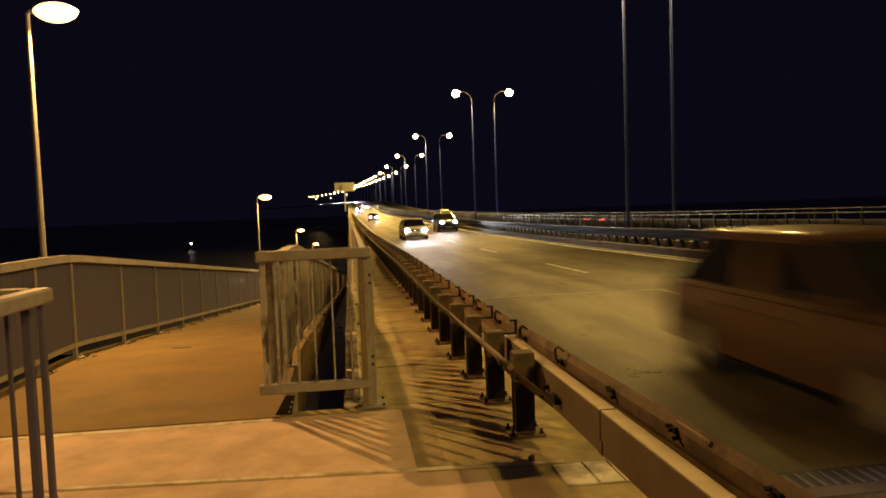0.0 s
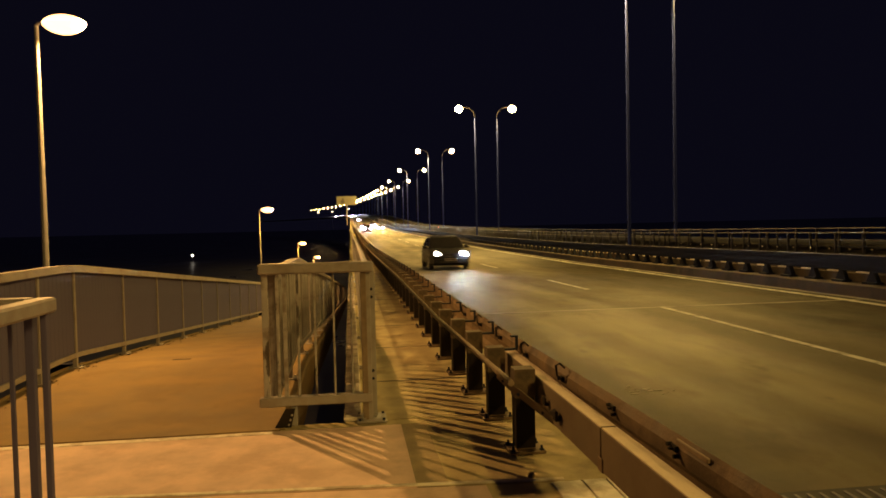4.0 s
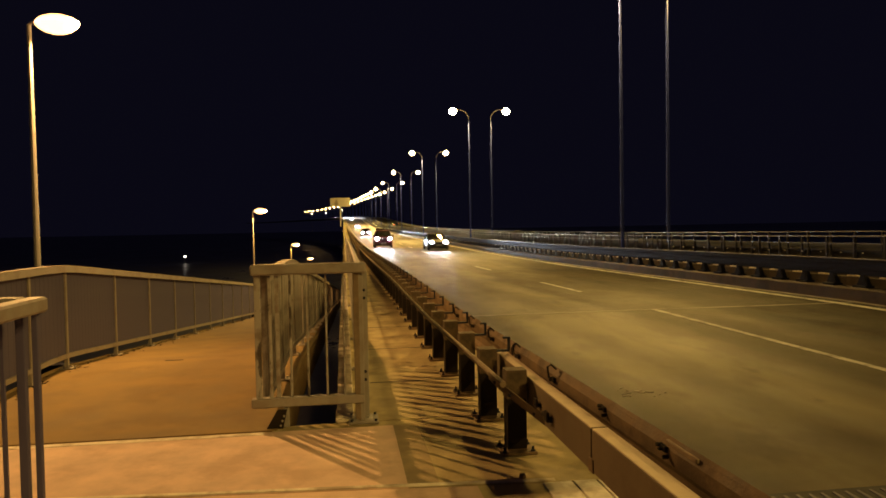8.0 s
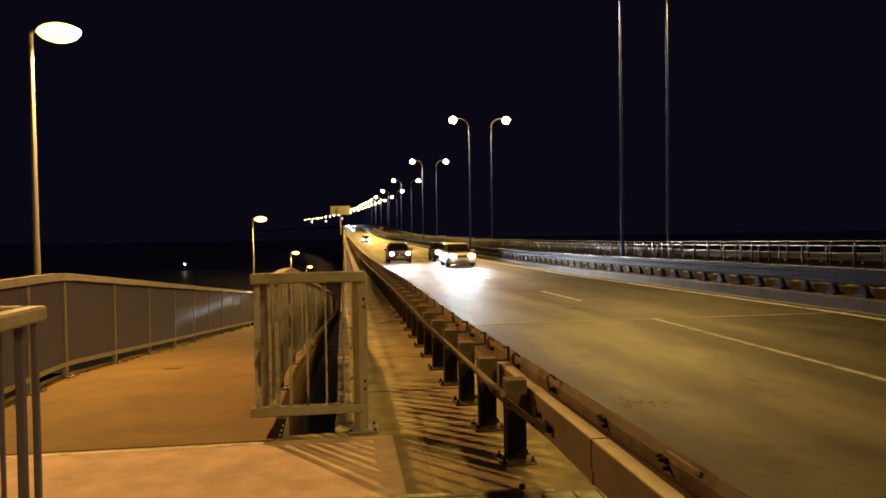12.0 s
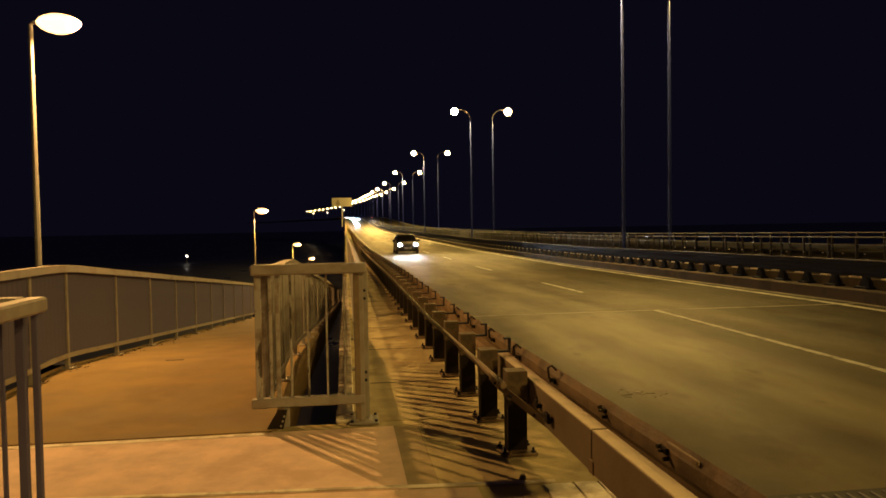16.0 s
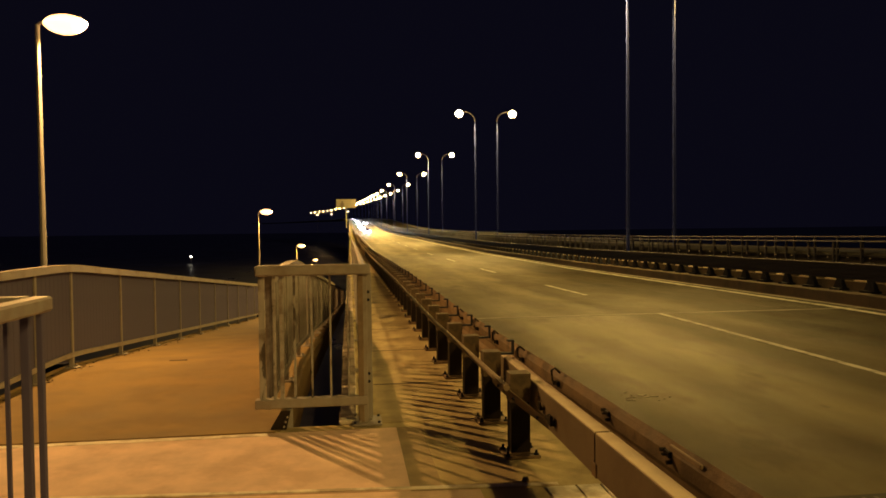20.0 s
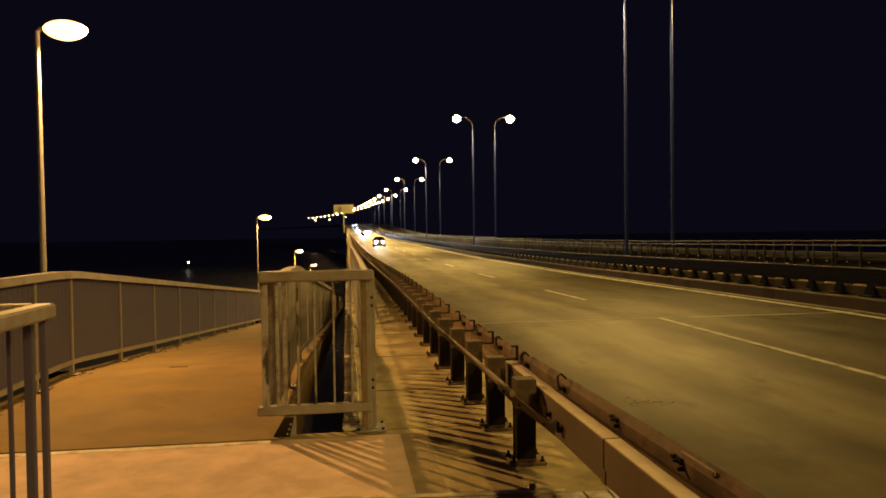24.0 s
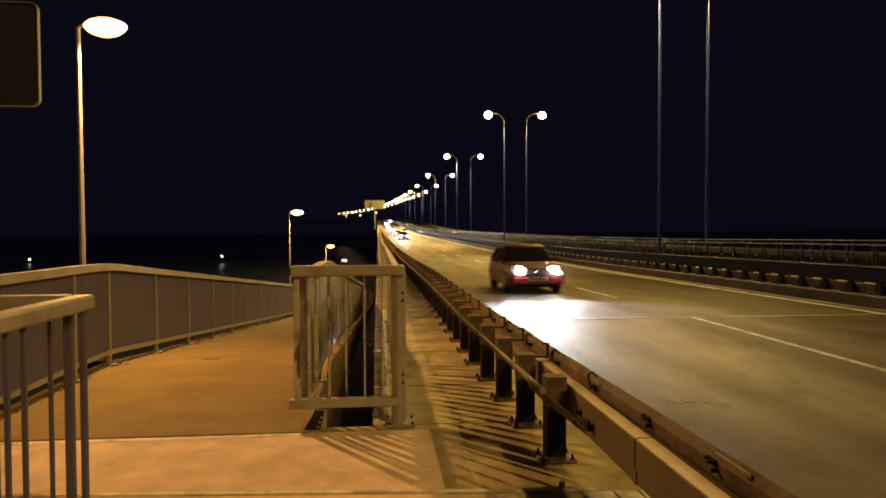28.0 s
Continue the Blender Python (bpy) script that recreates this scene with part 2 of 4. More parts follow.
KERB = surface("kerb_concrete", (0.27, 0.25, 0.22), 0.85, vary=0.2, scale=3.0, stain=(0.12, 0.10, 0.08), stain_scale=1.1, stain_amount=0.6, bump=0.4, fine=90)
RAMP = surface("ramp_coating", (0.215, 0.143, 0.050), 0.85, vary=0.20, scale=1.6, stain=(0.16, 0.10, 0.038), stain_scale=2.0, stain_amount=0.6, bump=0.4, fine=130)
MAST = surface("mast_paint", (0.020, 0.034, 0.19), 0.7, 0.0, spec=0.15, vary=0.12, scale=3.0, bump=0.08)
DARKKERB = surface("dark_kerb_concrete", (0.075, 0.056, 0.042), 0.85, vary=0.25, scale=2.5, stain=(0.035, 0.028, 0.024), stain_scale=1.0, stain_amount=0.7, bump=0.4, fine=90)
# darker and bluer than the rail paint: the skylight tint is put in
INFILL = surface("infill_and_shade_paint", (0.092, 0.087, 0.175), 0.6, spec=0.2, vary=0.08, scale=2.0, stain=(0.066, 0.061, 0.11), stain_scale=1.0, stain_amount=0.35, bump=0.05, fine=50)
RAIL = surface("rail_paint", (0.29, 0.275, 0.265), 0.5, vary=0.10, scale=5.0, stain=(0.17, 0.13, 0.10), stain_scale=4.0, stain_amount=0.5, bump=0.1, fine=50,
               streak=((0.26, 0.21, 0.18), (9, 9, 0.9), 0.22))
RAILBAR = surface("worn_bar_paint", (0.34, 0.33, 0.33), 0.55, vary=0.15, scale=6.0, stain=(0.15, 0.11, 0.085), stain_scale=7.0, stain_amount=0.75, bump=0.1, fine=50,
                  streak=((0.07, 0.05, 0.035), (30, 30, 1.6), 0.85), rnd=0.35)
GATEBAR = surface("flaked_bar_paint", (0.34, 0.33, 0.33), 0.55, vary=0.15, scale=6.0, stain=(0.15, 0.11, 0.085), stain_scale=7.0, stain_amount=0.75, bump=0.2, fine=50)
dirt(GATEBAR, (0.035, 0.026, 0.02), (9.0, 9.0, 3.0), 0.55, 0.59, 0.9)
RUST = surface("brown_steel", (0.17, 0.115, 0.066), 0.7, 0.0, vary=0.3, scale=6.0, stain=(0.065, 0.04, 0.024), stain_scale=5.0, stain_amount=0.7, bump=0.25, fine=70)
# for dark fittings, and for the barrier posts with their shade in the colour
RUST_AND_SHADE = surface("rusty_and_shaded_steel", (0.016, 0.012, 0.010), 0.75, 0.0, spec=0.2, vary=0.3, scale=6.0, stain=(0.030, 0.020, 0.014), stain_scale=5.0, stain_amount=0.5, bump=0.25, fine=70)
BEAM = surface("galvanised_beam", (0.15, 0.115, 0.075), 0.75, 0.0, vary=0.15, scale=3.0, stain=(0.11, 0.075, 0.045), stain_scale=2.5, stain_amount=0.6, bump=0.15, fine=60)
BARPAINT = surface("bar_paint", (0.21, 0.16, 0.11), 0.7, vary=0.2, scale=5.0, stain=(0.08, 0.055, 0.04), stain_scale=4.0, stain_amount=0.6, bump=0.15)
STEEL = surface("dull_steel", (0.30, 0.30, 0.30), 0.5, 0.6, vary=0.2, scale=4.0, stain=(0.15, 0.11, 0.08), stain_scale=2.0, stain_amount=0.4, bump=0.1)
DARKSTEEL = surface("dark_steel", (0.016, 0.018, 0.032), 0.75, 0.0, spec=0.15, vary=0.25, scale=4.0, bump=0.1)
POLE = surface("pole_paint", (0.32, 0.31, 0.31), 0.5, 0.2, vary=0.12, scale=3.0, bump=0.08)
WHITE = surface("line_paint", (0.38, 0.38, 0.36), 0.75, spec=0.3, vary=0.12, scale=9.0, stain=(0.10, 0.095, 0.085), stain_scale=3.0, stain_amount=0.75, bump=0.2)
EDGE = surface("pale_concrete", (0.74, 0.68, 0.58), 0.85, vary=0.3, scale=5.0, stain=(0.34, 0.26, 0.18), stain_scale=4.0, stain_amount=0.8, bump=0.5, fine=60)
LITTOP = surface("lit_beam_top", (0.66, 0.57, 0.44), 0.85, 0.0, vary=0.2, scale=3.0, stain=(0.40, 0.33, 0.24), stain_scale=3.0, stain_amount=0.6, bump=0.2, fine=80)
PLATE = surface("bright_plate", (0.62, 0.60, 0.56), 0.7, 0.0, vary=0.25, scale=7.0, stain=(0.2, 0.16, 0.1), stain_scale=5.0, stain_amount=0.7, bump=0.2)
SEAM = surface("seam_filler", (0.16, 0.15, 0.13), 0.7, vary=0.3, scale=4.0, stain=(0.05, 0.047, 0.043), stain_scale=1.5, stain_amount=0.9, bump=0.3)
FENCEPOST = surface("shaded_post_paint", (0.020, 0.022, 0.042), 0.6, 0.0, spec=0.3, vary=0.25, scale=3.0, stain=(0.03, 0.024, 0.022), stain_scale=4.0, stain_amount=0.5, bump=0.1)
RAILPALE = surface("pale_rail_tone", (0.17, 0.175, 0.24), 0.5, 0.0, vary=0.2, scale=3.0, bump=0.1)
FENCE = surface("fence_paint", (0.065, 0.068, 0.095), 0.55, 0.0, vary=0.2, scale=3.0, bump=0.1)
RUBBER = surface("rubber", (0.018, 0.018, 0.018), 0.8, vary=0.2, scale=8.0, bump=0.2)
PLASTIC = surface("black_plastic", (0.02, 0.02, 0.022), 0.45, vary=0.2, scale=8.0, bump=0.05)
CHROME = surface("bright_metal", (0.6, 0.6, 0.6), 0.2, 1.0, vary=0.05, scale=8.0, bump=0.0)
SIGNBACK = surface("sign_back", (0.024, 0.021, 0.036), 0.7, 0.0, spec=0.2, vary=0.12, scale=3.0, bump=0.05)
WATER = surface("river", (0.05, 0.055, 0.08), 0.36, spec=0.6, vary=0.1, scale=0.05, bump=0.0)
PANELW = surface("sign_panel", (0.16, 0.155, 0.13), 0.5, vary=0.1, scale=0.4, bump=0.05)
SYMBOL = surface("sign_symbol", (0.08, 0.07, 0.06), 0.6, vary=0.1, scale=2.0, bump=0.0)
ROADGLOW = glow("road_lamp_lens", (1.0, 0.62, 0.22), 70)
PATHGLOW = glow("path_lamp_lens", (1.0, 0.50, 0.17), 5.5)
FARGLOW = glow("far_lamp_lens", (1.0, 0.88, 0.7), 10)
HEADGLOW = glow("headlight_lens", (0.90, 0.94, 1.0), 90)
BULB = {k: glow("headlight_bulb", (0.90, 0.94, 1.0), HEADLIGHT * k) for k in (0.45, 0.9, 1.4, 2.0)}
DIMGLOW = glow("side_light", (1.0, 0.9, 0.75), 30)
TAILGLOW = glow("tail_light_lens", (1.0, 0.04, 0.02), 6)
GLASS = surface("dark_car_glass", (0.012, 0.012, 0.014), 0.05, spec=0.35, rvar=0.02, vary=0.1, scale=3.0, bump=0.0)

# ---- ground, road, path ----
far_ys = [-900, -300, -60, -20, 0, 4, 8, 14, 20, 26, 33, 40, 48, 55, 62, 69, 80, 95, 111, 132, 153, 174, 195, 218, 240, 262, 285, 318, 350, 390, 428,
          480, 540, 600, 675, 750, 850, 950, 1100, 1300, 1600]
b = Build()
b.add([(-4000, -4000, -16), (4000, -4000, -16), (4000, 4500, -16), (-4000, 4500, -16)], [(0, 1, 2, 3)])
setting("water", b, WATER, "dark wide river far below the bridge at night", category="water")

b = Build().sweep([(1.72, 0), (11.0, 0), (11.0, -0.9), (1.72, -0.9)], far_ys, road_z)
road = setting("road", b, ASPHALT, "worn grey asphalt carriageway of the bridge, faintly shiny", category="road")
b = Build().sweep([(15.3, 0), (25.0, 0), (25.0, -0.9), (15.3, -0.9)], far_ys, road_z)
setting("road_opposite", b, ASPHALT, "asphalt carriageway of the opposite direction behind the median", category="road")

# road markings
def ribbon(b, x0, x1, y0, y1, lift=0.005, step=6.0):
    n = max(1, int((y1 - y0) / step))
    ys = sorted({*[y0 + (y1 - y0) * i / n for i in range(n + 1)], *[v for v in far_ys if y0 < v < y1]})
    return b.sweep([(x0, lift), (x1, lift), (x1, lift - 0.004), (x0, lift - 0.004)], ys, road_z)


setting("edge_line", ribbon(Build(), 10.38, 10.56, -200, 600), WHITE, "worn solid white line along the median edge", category="road marking")
setting("edge_line_barrier", ribbon(Build(), 2.15, 2.30, -200, 600), WHITE, "worn solid white line along the barrier edge", category="road marking")
for k in range(-4, 28):
    y0 = 6.6 + 11.9 * k if k > 0 else 4.0 + 11.9 * k
    ln = 3.9 if k > 0 else 9.9
    tagged(new("lane_dash", ribbon(Build(), 6.26, 6.38, y0 + 0.0, y0 + ln).mesh("lane_dash", WHITE)), "worn white lane dash painted on the asphalt", "road marking",
           "lane dashes", "structure")

# strip between the footpath and the barrier, with its kerb
strip_ys = [y for y in far_ys if y >= 5.3]
strip_z = lambda y: road_z(y) + 0.35
b = Build().sweep([(-0.02, 0), (1.72, 0), (1.72, -0.5), (0.25, -0.6), (-0.02, -0.45)], [5.3] + strip_ys, strip_z)
setting("service_strip", b, STRIP, "stained concrete strip beside the guard barrier", category="pavement")
def skew(y, x):
    """The joint crosses the path slightly askew."""
    return y - 0.08 * (x + 1.6)


def slab(b, x0, x1, near, far, z0, z1):
    """A slab with corner depths near = (y at x0, y at x1) and far likewise."""
    p = [(x0, near[0]), (x1, near[1]), (x1, far[1]), (x0, far[0])]
    return b.loft([[(x, y, z0) for x, y in p], [(x, y, z1) for x, y in p]])


for name, x0, x1, xs, m, label in (("path", -3.09, 0.70, 0.32, CONCRETE, "pale concrete footpath %s lit orange"),
                                   ("strip", 0.7005, 1.72, 1.72, STRIP, "stained yellowish concrete %s under the guard barrier")):
    b = slab(Build(), x0, x1, (-60, -60), (skew(4.03, x0), skew(4.03, x1)), -0.6, 0)
    setting(name + "_landing", b, m, label % "landing", category="pavement")
    x0 = x0 if name == "path" else 0.5005
    b = slab(Build(), x0, xs, (skew(4.06, x0), skew(4.06, xs)), (5.17, 5.17), -0.6, -0.004)
    setting(name + "_slab", b, m, label % "slab", category="pavement")
# the shadow band beside the footpath is put into this slab's darker colour
b = slab(Build(), 0.3205, 0.50, (skew(4.06, 0.32), skew(4.06, 0.5)), (5.17, 5.17), -0.6, -0.005)
setting("gutter_slab", b, surface("shaded_concrete", (0.33, 0.255, 0.14), 0.85, vary=0.25, scale=4.0, stain=(0.19, 0.145, 0.08), stain_scale=2.5, stain_amount=0.7, bump=0.4, fine=100),
        "darker slab between footpath and strip, a shadow put into its colour", category="pavement")
b = Build().sweep([(-0.55, -0.004), (1.72, -0.004), (1.72, -0.6), (-0.55, -0.6)], [5.17, 5.3], lambda y: 0)
setting("path_slab_edge", b, STRIP, "edge of the concrete slab at the gap", category="pavement")
ramp_ys = [5.2, 6.0, 7.0, 7.6, 7.8, 8.0, 8.2, 8.4, 9, 10, 12, 15, 20, 26, 34, 44, 56, 70, 90]
b = Build().sweep([(-3.09, 0.02), (-3.07, 0.02), (-3.06, 0), (-0.52, 0), (-0.50, -0.02), (-0.50, -0.42), (-3.09, -0.42)], ramp_ys, ramp_z, lambda y: 0)
setting("footpath_ramp", b, RAMP, "concrete footpath ramp running down beside the road, lit orange", category="pavement")

for k in range(26):
    y = 6.62 + 1.84 * k
    b = Build().sweep([(0.20, 0.0015), (1.50, 0.0015), (1.50, -0.01), (0.20, -0.01)], [y - 0.011, y + 0.011], strip_z)
    tagged(new("strip_joint", b.mesh("strip_joint", RUBBER)), "dark joint between the slabs of the service strip", "joint", "strip joints", "structure")

# pale broken concrete edge of the strip along the gap
edge_rng = random.Random(12)
edge_strip = setting("strip_edge", Build().sweep([(-0.085, -0.016), (-0.03, -0.016), (-0.03, -0.40), (-0.085, -0.40)], [5.31] + strip_ys[1:], strip_z), STRIP, "pale chipped concrete edge of the service strip along the gap", category="pavement")
cuts = [5.31, 5.40, 5.49, 5.64, 5.77, 6.60, 6.93, 8.06, 8.85, 10.38, 11.6, 13.4, 14.6, 16.5, 18.3, 20.2, 22.0]
for y0, y1 in zip(cuts, cuts[1:]):
    e = edge_rng.uniform(0, 0.012)
    part("edge_block", Build().box(-0.092 - e, 0.040, y0 + 0.010, y1 - 0.012, strip_z(y0) - 0.012, strip_z(y0) + 0.012 + e, 0.008), EDGE, edge_strip)

# expansion joint across the bridge
joint = thing("expansion_joint", (0, 0, 0), "steel finger expansion joint across the bridge deck", "expansion joint", kind="structure")
finger = Build()
finger.add([(0, 0, 0), (0.034, 0, 0), (0.044, 0.22, 0), (0.024, 0.22, 0), (0, 0, -0.03), (0.034, 0, -0.03), (0.044, 0.22, -0.03), (0.024, 0.22, -0.03)],
           [(0, 1, 2, 3), (0, 4, 5, 1), (1, 5, 6, 2), (2, 6, 7, 3), (3, 7, 4, 0)])
finger = finger.mesh("finger", FENCE)
for k in range(104):
    part("finger", finger, None, joint, at=(1.8 + 0.0868 * k, 3.98, -0.338))
part("channel", Build().box(1.76, 10.9, 3.92, 4.26, -0.36, -0.346), RUBBER, joint, "dark gap under the fingers")
part("frame_bar", Build().box(1.76, 10.9, 3.84, 3.98, -0.36, -0.340), DARKKERB, joint)
for x0, x1 in ((1.06, 1.23), (1.238, 1.37), (1.378, 1.48)):
    part("cover_plate", Build().box(x0, x1, 3.50, 3.80, -0.002, 0.010, 0.004), PLATE, joint, "bright worn steel cover plate")
part("seam_edge", slab(Build(), -3.05, 1.15, (skew(4.064, -3.05), skew(4.064, 1.15)), (skew(4.095, -3.05), skew(4.10, 1.15)), -0.012, 0.002), EDGE, joint, "pale chipped concrete edge")
part("seam_edge", Build().box(-3.05, -0.6, 5.10, 5.165, -0.012, -0.001), EDGE, joint)
part("seam", slab(Build(), -3.08, 1.4, (skew(4.02, -3.08), skew(4.02, 1.4)), (skew(4.07, -3.08), skew(4.07, 1.4)), -0.05, -0.016), RUBBER, joint, "dark rubber seam in the path")
b = Build().box(1.8, 10.9, 13.84, 13.94, -0.354, -0.347)
b.box(4.02, 4.80, 13.80, 13.83, -0.354, -0.346).box(4.35, 4.86, 13.95, 13.98, -0.354, -0.346)
setting("deck_seam", b, SEAM, "pale filled seam across the asphalt", category="road")

# litter on the asphalt and marks on the path
rng = random.Random(4)
b = Build()
for _ in range(22):
    x, y, q = rng.gauss(3.05, 0.17), rng.gauss(7.08, 0.10), rng.choice((0.005, 0.006, 0.008, 0.012, 0.02))
    b.box(x - q * 1.5, x + q * 1.5, y - q * rng.uniform(0.3, 1), y + q * 0.8, -0.349, -0.343)
tagged(new("gravel_flakes", b.mesh("gravel_flakes", KERB)), "pale flakes and grit scattered on the asphalt", "grit", kind="stuff")
b = Build()
for _ in range(160):
    y = rng.choice((rng.uniform(6.0, 16.0), rng.choice((7.21, 8.1, 9.75, 11.38)) + rng.gauss(0.05, 0.12)))
    x, q = -3.03 + abs(rng.gauss(0, 0.10)), rng.uniform(0.006, 0.02)
    z = ramp_z(y)
    b.add([(x - q, y, z + 0.002), (x, y - q * 0.6, z + q * 0.7), (x + q, y, z + 0.002), (x, y + q, z + q * 0.3)], [(0, 1, 2), (0, 2, 3), (0, 3, 1), (1, 3, 2)])
tagged(new("leaf_litter", b.mesh("leaf_litter", RUST_AND_SHADE)), "dark dry leaf litter along the foot of the railing", "leaves", kind="stuff")
drain = thing("drain_slot", (-2.0, 8.55, ramp_z(8.55)), "narrow dark drain slot in the ramp surface", "drain")
part("slot", Build().box(-0.09, 0.09, -0.02, 0.02, -0.02, 0.003), RUST_AND_SHADE, drain)
part("frame", Build().box(-0.10, 0.10, -0.032, -0.021, -0.02, 0.004).box(-0.10, 0.10, 0.021, 0.032, -0.02, 0.004), RUST, drain)

# ---- railings of the footpath ----
CORNERBAR = Build().box(-0.009, 0.009, -0.009, 0.009, 0, 0.98).mesh("baluster", INFILL)
FOOT = Build().box(-0.07, 0.07, -0.07, 0.07, 0, 0.015).box(-0.05, -0.03, -0.05, -0.03, 0.015, 0.03).box(0.03, 0.05, 0.03, 0.05, 0.015, 0.03).mesh("foot_plate", RAIL)


def railing(name, x, y0, y1, height, label, posts, near, top=1.045, bar=None, half=(0.019, 0.006), slim=False, slats=None, gap=0.115):
    """A railing along the bridge: posts, a broad top rail, a bottom rail and upright bars."""
    r = thing(name, (x, 0, 0), label, "railing")
    ys = sorted({y0, y1, 7.6, 8.0, 8.4, *[v for v in far_ys if y0 < v < y1], *[v for v in posts if y0 < v < y1]})
    ys = [v for v in ys if y0 <= v <= y1]
    flat = lambda y: 0
    tw, tz = (0.02, top + 0.035) if slim else (0.05, top)
    post_mesh = Build().box(-0.022, 0.022, -0.022, 0.022, 0, tz + 0.004, 0.004).mesh("post", RAIL)
    bar_mesh = Build().box(-half[0], half[0], -half[1], half[1], 0, tz - 0.16).mesh("baluster", INFILL if bar else RAILBAR)
    slat_mesh = Build().box(-0.006, 0.006, -0.046, 0.046, 0, tz - 0.16).mesh("slat", RAILBAR)
    part("top_rail", Build().sweep([(-tw, tz), (-tw + 0.005, top + 0.075), (tw - 0.005, top + 0.075), (tw, tz)], ys, height, flat), RAIL, r)
    part("bottom_rail", Build().sweep([(-0.025, 0.12), (-0.025, 0.17), (0.025, 0.17), (0.025, 0.12)], ys, height, flat), RAIL, r)
    for y in posts:
        if y < 45:
            p = part("post", post_mesh, None, r, at=(0, y, height(y)))
            part("foot_plate", FOOT, None, p)
    rest = Build()
    for y in posts:
        if y >= 45:
            rest.box(-0.03, 0.03, y - 0.03, y + 0.03, height(y), height(y) + tz)
    y = y0
    while y < y1 - 0.2:
        y += 0.10 if bar or (slats and y > slats) else gap
        if not bar and min(abs(y - p) for p in posts) < 0.05:
            continue
        if slats and slats < y < near:
            part("slat", slat_mesh, None, r, at=(0, y, height(y) + 0.165))
        elif y < near:
            part("baluster", bar_mesh, None, r, at=(0, y, height(y) + 0.165))
        else:
            rest.box(-half[0], half[0], y - half[1], y + half[1], height(y) + 0.165, height(y) + tz + 0.004)
    if rest.v:
        tagged(part("far_bars", rest, INFILL if bar else RAIL, r), kind="stuff")
    return r


left_posts = [3.72, 5.6, 7.21, 8.1] + [9.75 + 1.63 * k for k in range(0, 48)]
railing("path_railing", -3.0, 3.72, 86, ramp_z, "grey-painted steel railing with close flat slats along the footpath ramp", left_posts, 30, bar=True, half=(0.006, 0.0485))
ramp_posts = [6.93 + 1.63 * k for k in range(0, 48)]
railing("ramp_railing", -0.62, 5.36, 84, ramp_z, "grey steel railing with close flat slats beside the gap", ramp_posts, 24, top=1.052, slats=5.95)
strip_posts = [5.3] + [7.3 + 2.0 * k for k in range(0, 60)]
railing("strip_railing", 0.10, 5.36, 124, strip_z, "grey steel railing along the edge of the service strip", strip_posts, 24, top=1.10, half=(0.021, 0.009), slim=True, gap=0.158)

# end frame of the railing that closes the gap
gate = thing("railing_end_frame", (0, 5.3, 0), "worn grey steel railing end closing the gap, with upright bars", "railing")
part("top_rail", Build().box(-0.687, 0.150, -0.06, 0.06, 1.118, 1.195, 0.012), RAIL, gate)
part("bottom_rail", Build().box(-0.70, 0.12, -0.04, 0.04, 0.148, 0.213, 0.006), RAIL, gate)
for x, w in ((-0.645, 0.045), (-0.557, 0.024), (-0.505, 0.030), (-0.411, 0.018), (-0.288, 0.016), (-0.151, 0.015), (-0.022, 0.014)):
    part("bar", Build().box(x - w / 2, x + w / 2, -0.014, 0.014, 0.205, 1.125, 0.003), GATEBAR, gate)
# browner than the next post: the side in shade is put into the colour
part("post", Build().box(0.050, 0.092, -0.03, 0.03, 0.012, 1.125, 0.004), BARPAINT, gate, "brown post, its shaded side put into the colour")
part("post", Build().box(0.105, 0.158, 0.08, 0.14, 0.012, 1.13, 0.006), RAIL, gate)
part("foot_plate", Build().box(0.0, 0.22, -0.08, 0.17, 0.0, 0.014, 0.003), RAIL, gate)
for z in (0.30, 0.36, 0.92, 0.98):
    part("bolt", Build().tube([(0.132, 0.068, z), (0.132, 0.085, z)], 0.012, 6), DARKSTEEL, gate, "dark bolt head")
part("leg", Build().box(-0.475, -0.435, -0.02, 0.04, -0.02, 0.14, 0.004), RAIL, gate)
# added plate: stands for the dark side edge of the ramp slab
part("gusset", Build().loft([[(-0.600, -0.06, -0.01), (-0.478, -0.06, -0.01), (-0.445, -0.06, 0.135), (-0.515, -0.06, 0.135)], [(-0.600, -0.045, -0.01), (-0.478, -0.045, -0.01), (-0.445, -0.045, 0.135), (-0.515, -0.045, 0.135)]]), RUST_AND_SHADE, gate, "added dark slanted plate standing for the ramp slab's side edge")
for k in range(3):
    part("bolt", Build().tube([(-0.492 + 0.012 * k, -0.062, 0.02 + 0.035 * k), (-0.492 + 0.012 * k, -0.075, 0.02 + 0.035 * k)], 0.008, 6), RAIL, gate, "pale bolt head")
for x, y in ((0.02, -0.05), (0.20, -0.05), (0.02, 0.14), (0.20, 0.14)):
    part("bolt", Build().tube([(x, y, 0.012), (x, y, 0.028)], 0.010, 6), DARKSTEEL, gate)

# corner railing beside the entrance
corner = thing("corner_railing", (-1.53, 3.72, 0), "grey steel corner railing beside the path entrance, seen close", "railing")
part("top_rail", Build().box(-0.05, 0.05, -4.4, 0.06, 1.06, 1.135, 0.012), RAIL, corner)
part("top_rail", Build().box(-1.50, -0.052, -0.05, 0.06, 1.063, 1.138, 0.012), RAIL, corner)
part("bottom_rail", Build().box(-0.02, 0.02, -4.4, 0.03, 0.05, 0.09), RAIL, corner)
part("bottom_rail", Build().box(-1.50, -0.022, -0.02, 0.02, 0.05, 0.09), RAIL, corner)
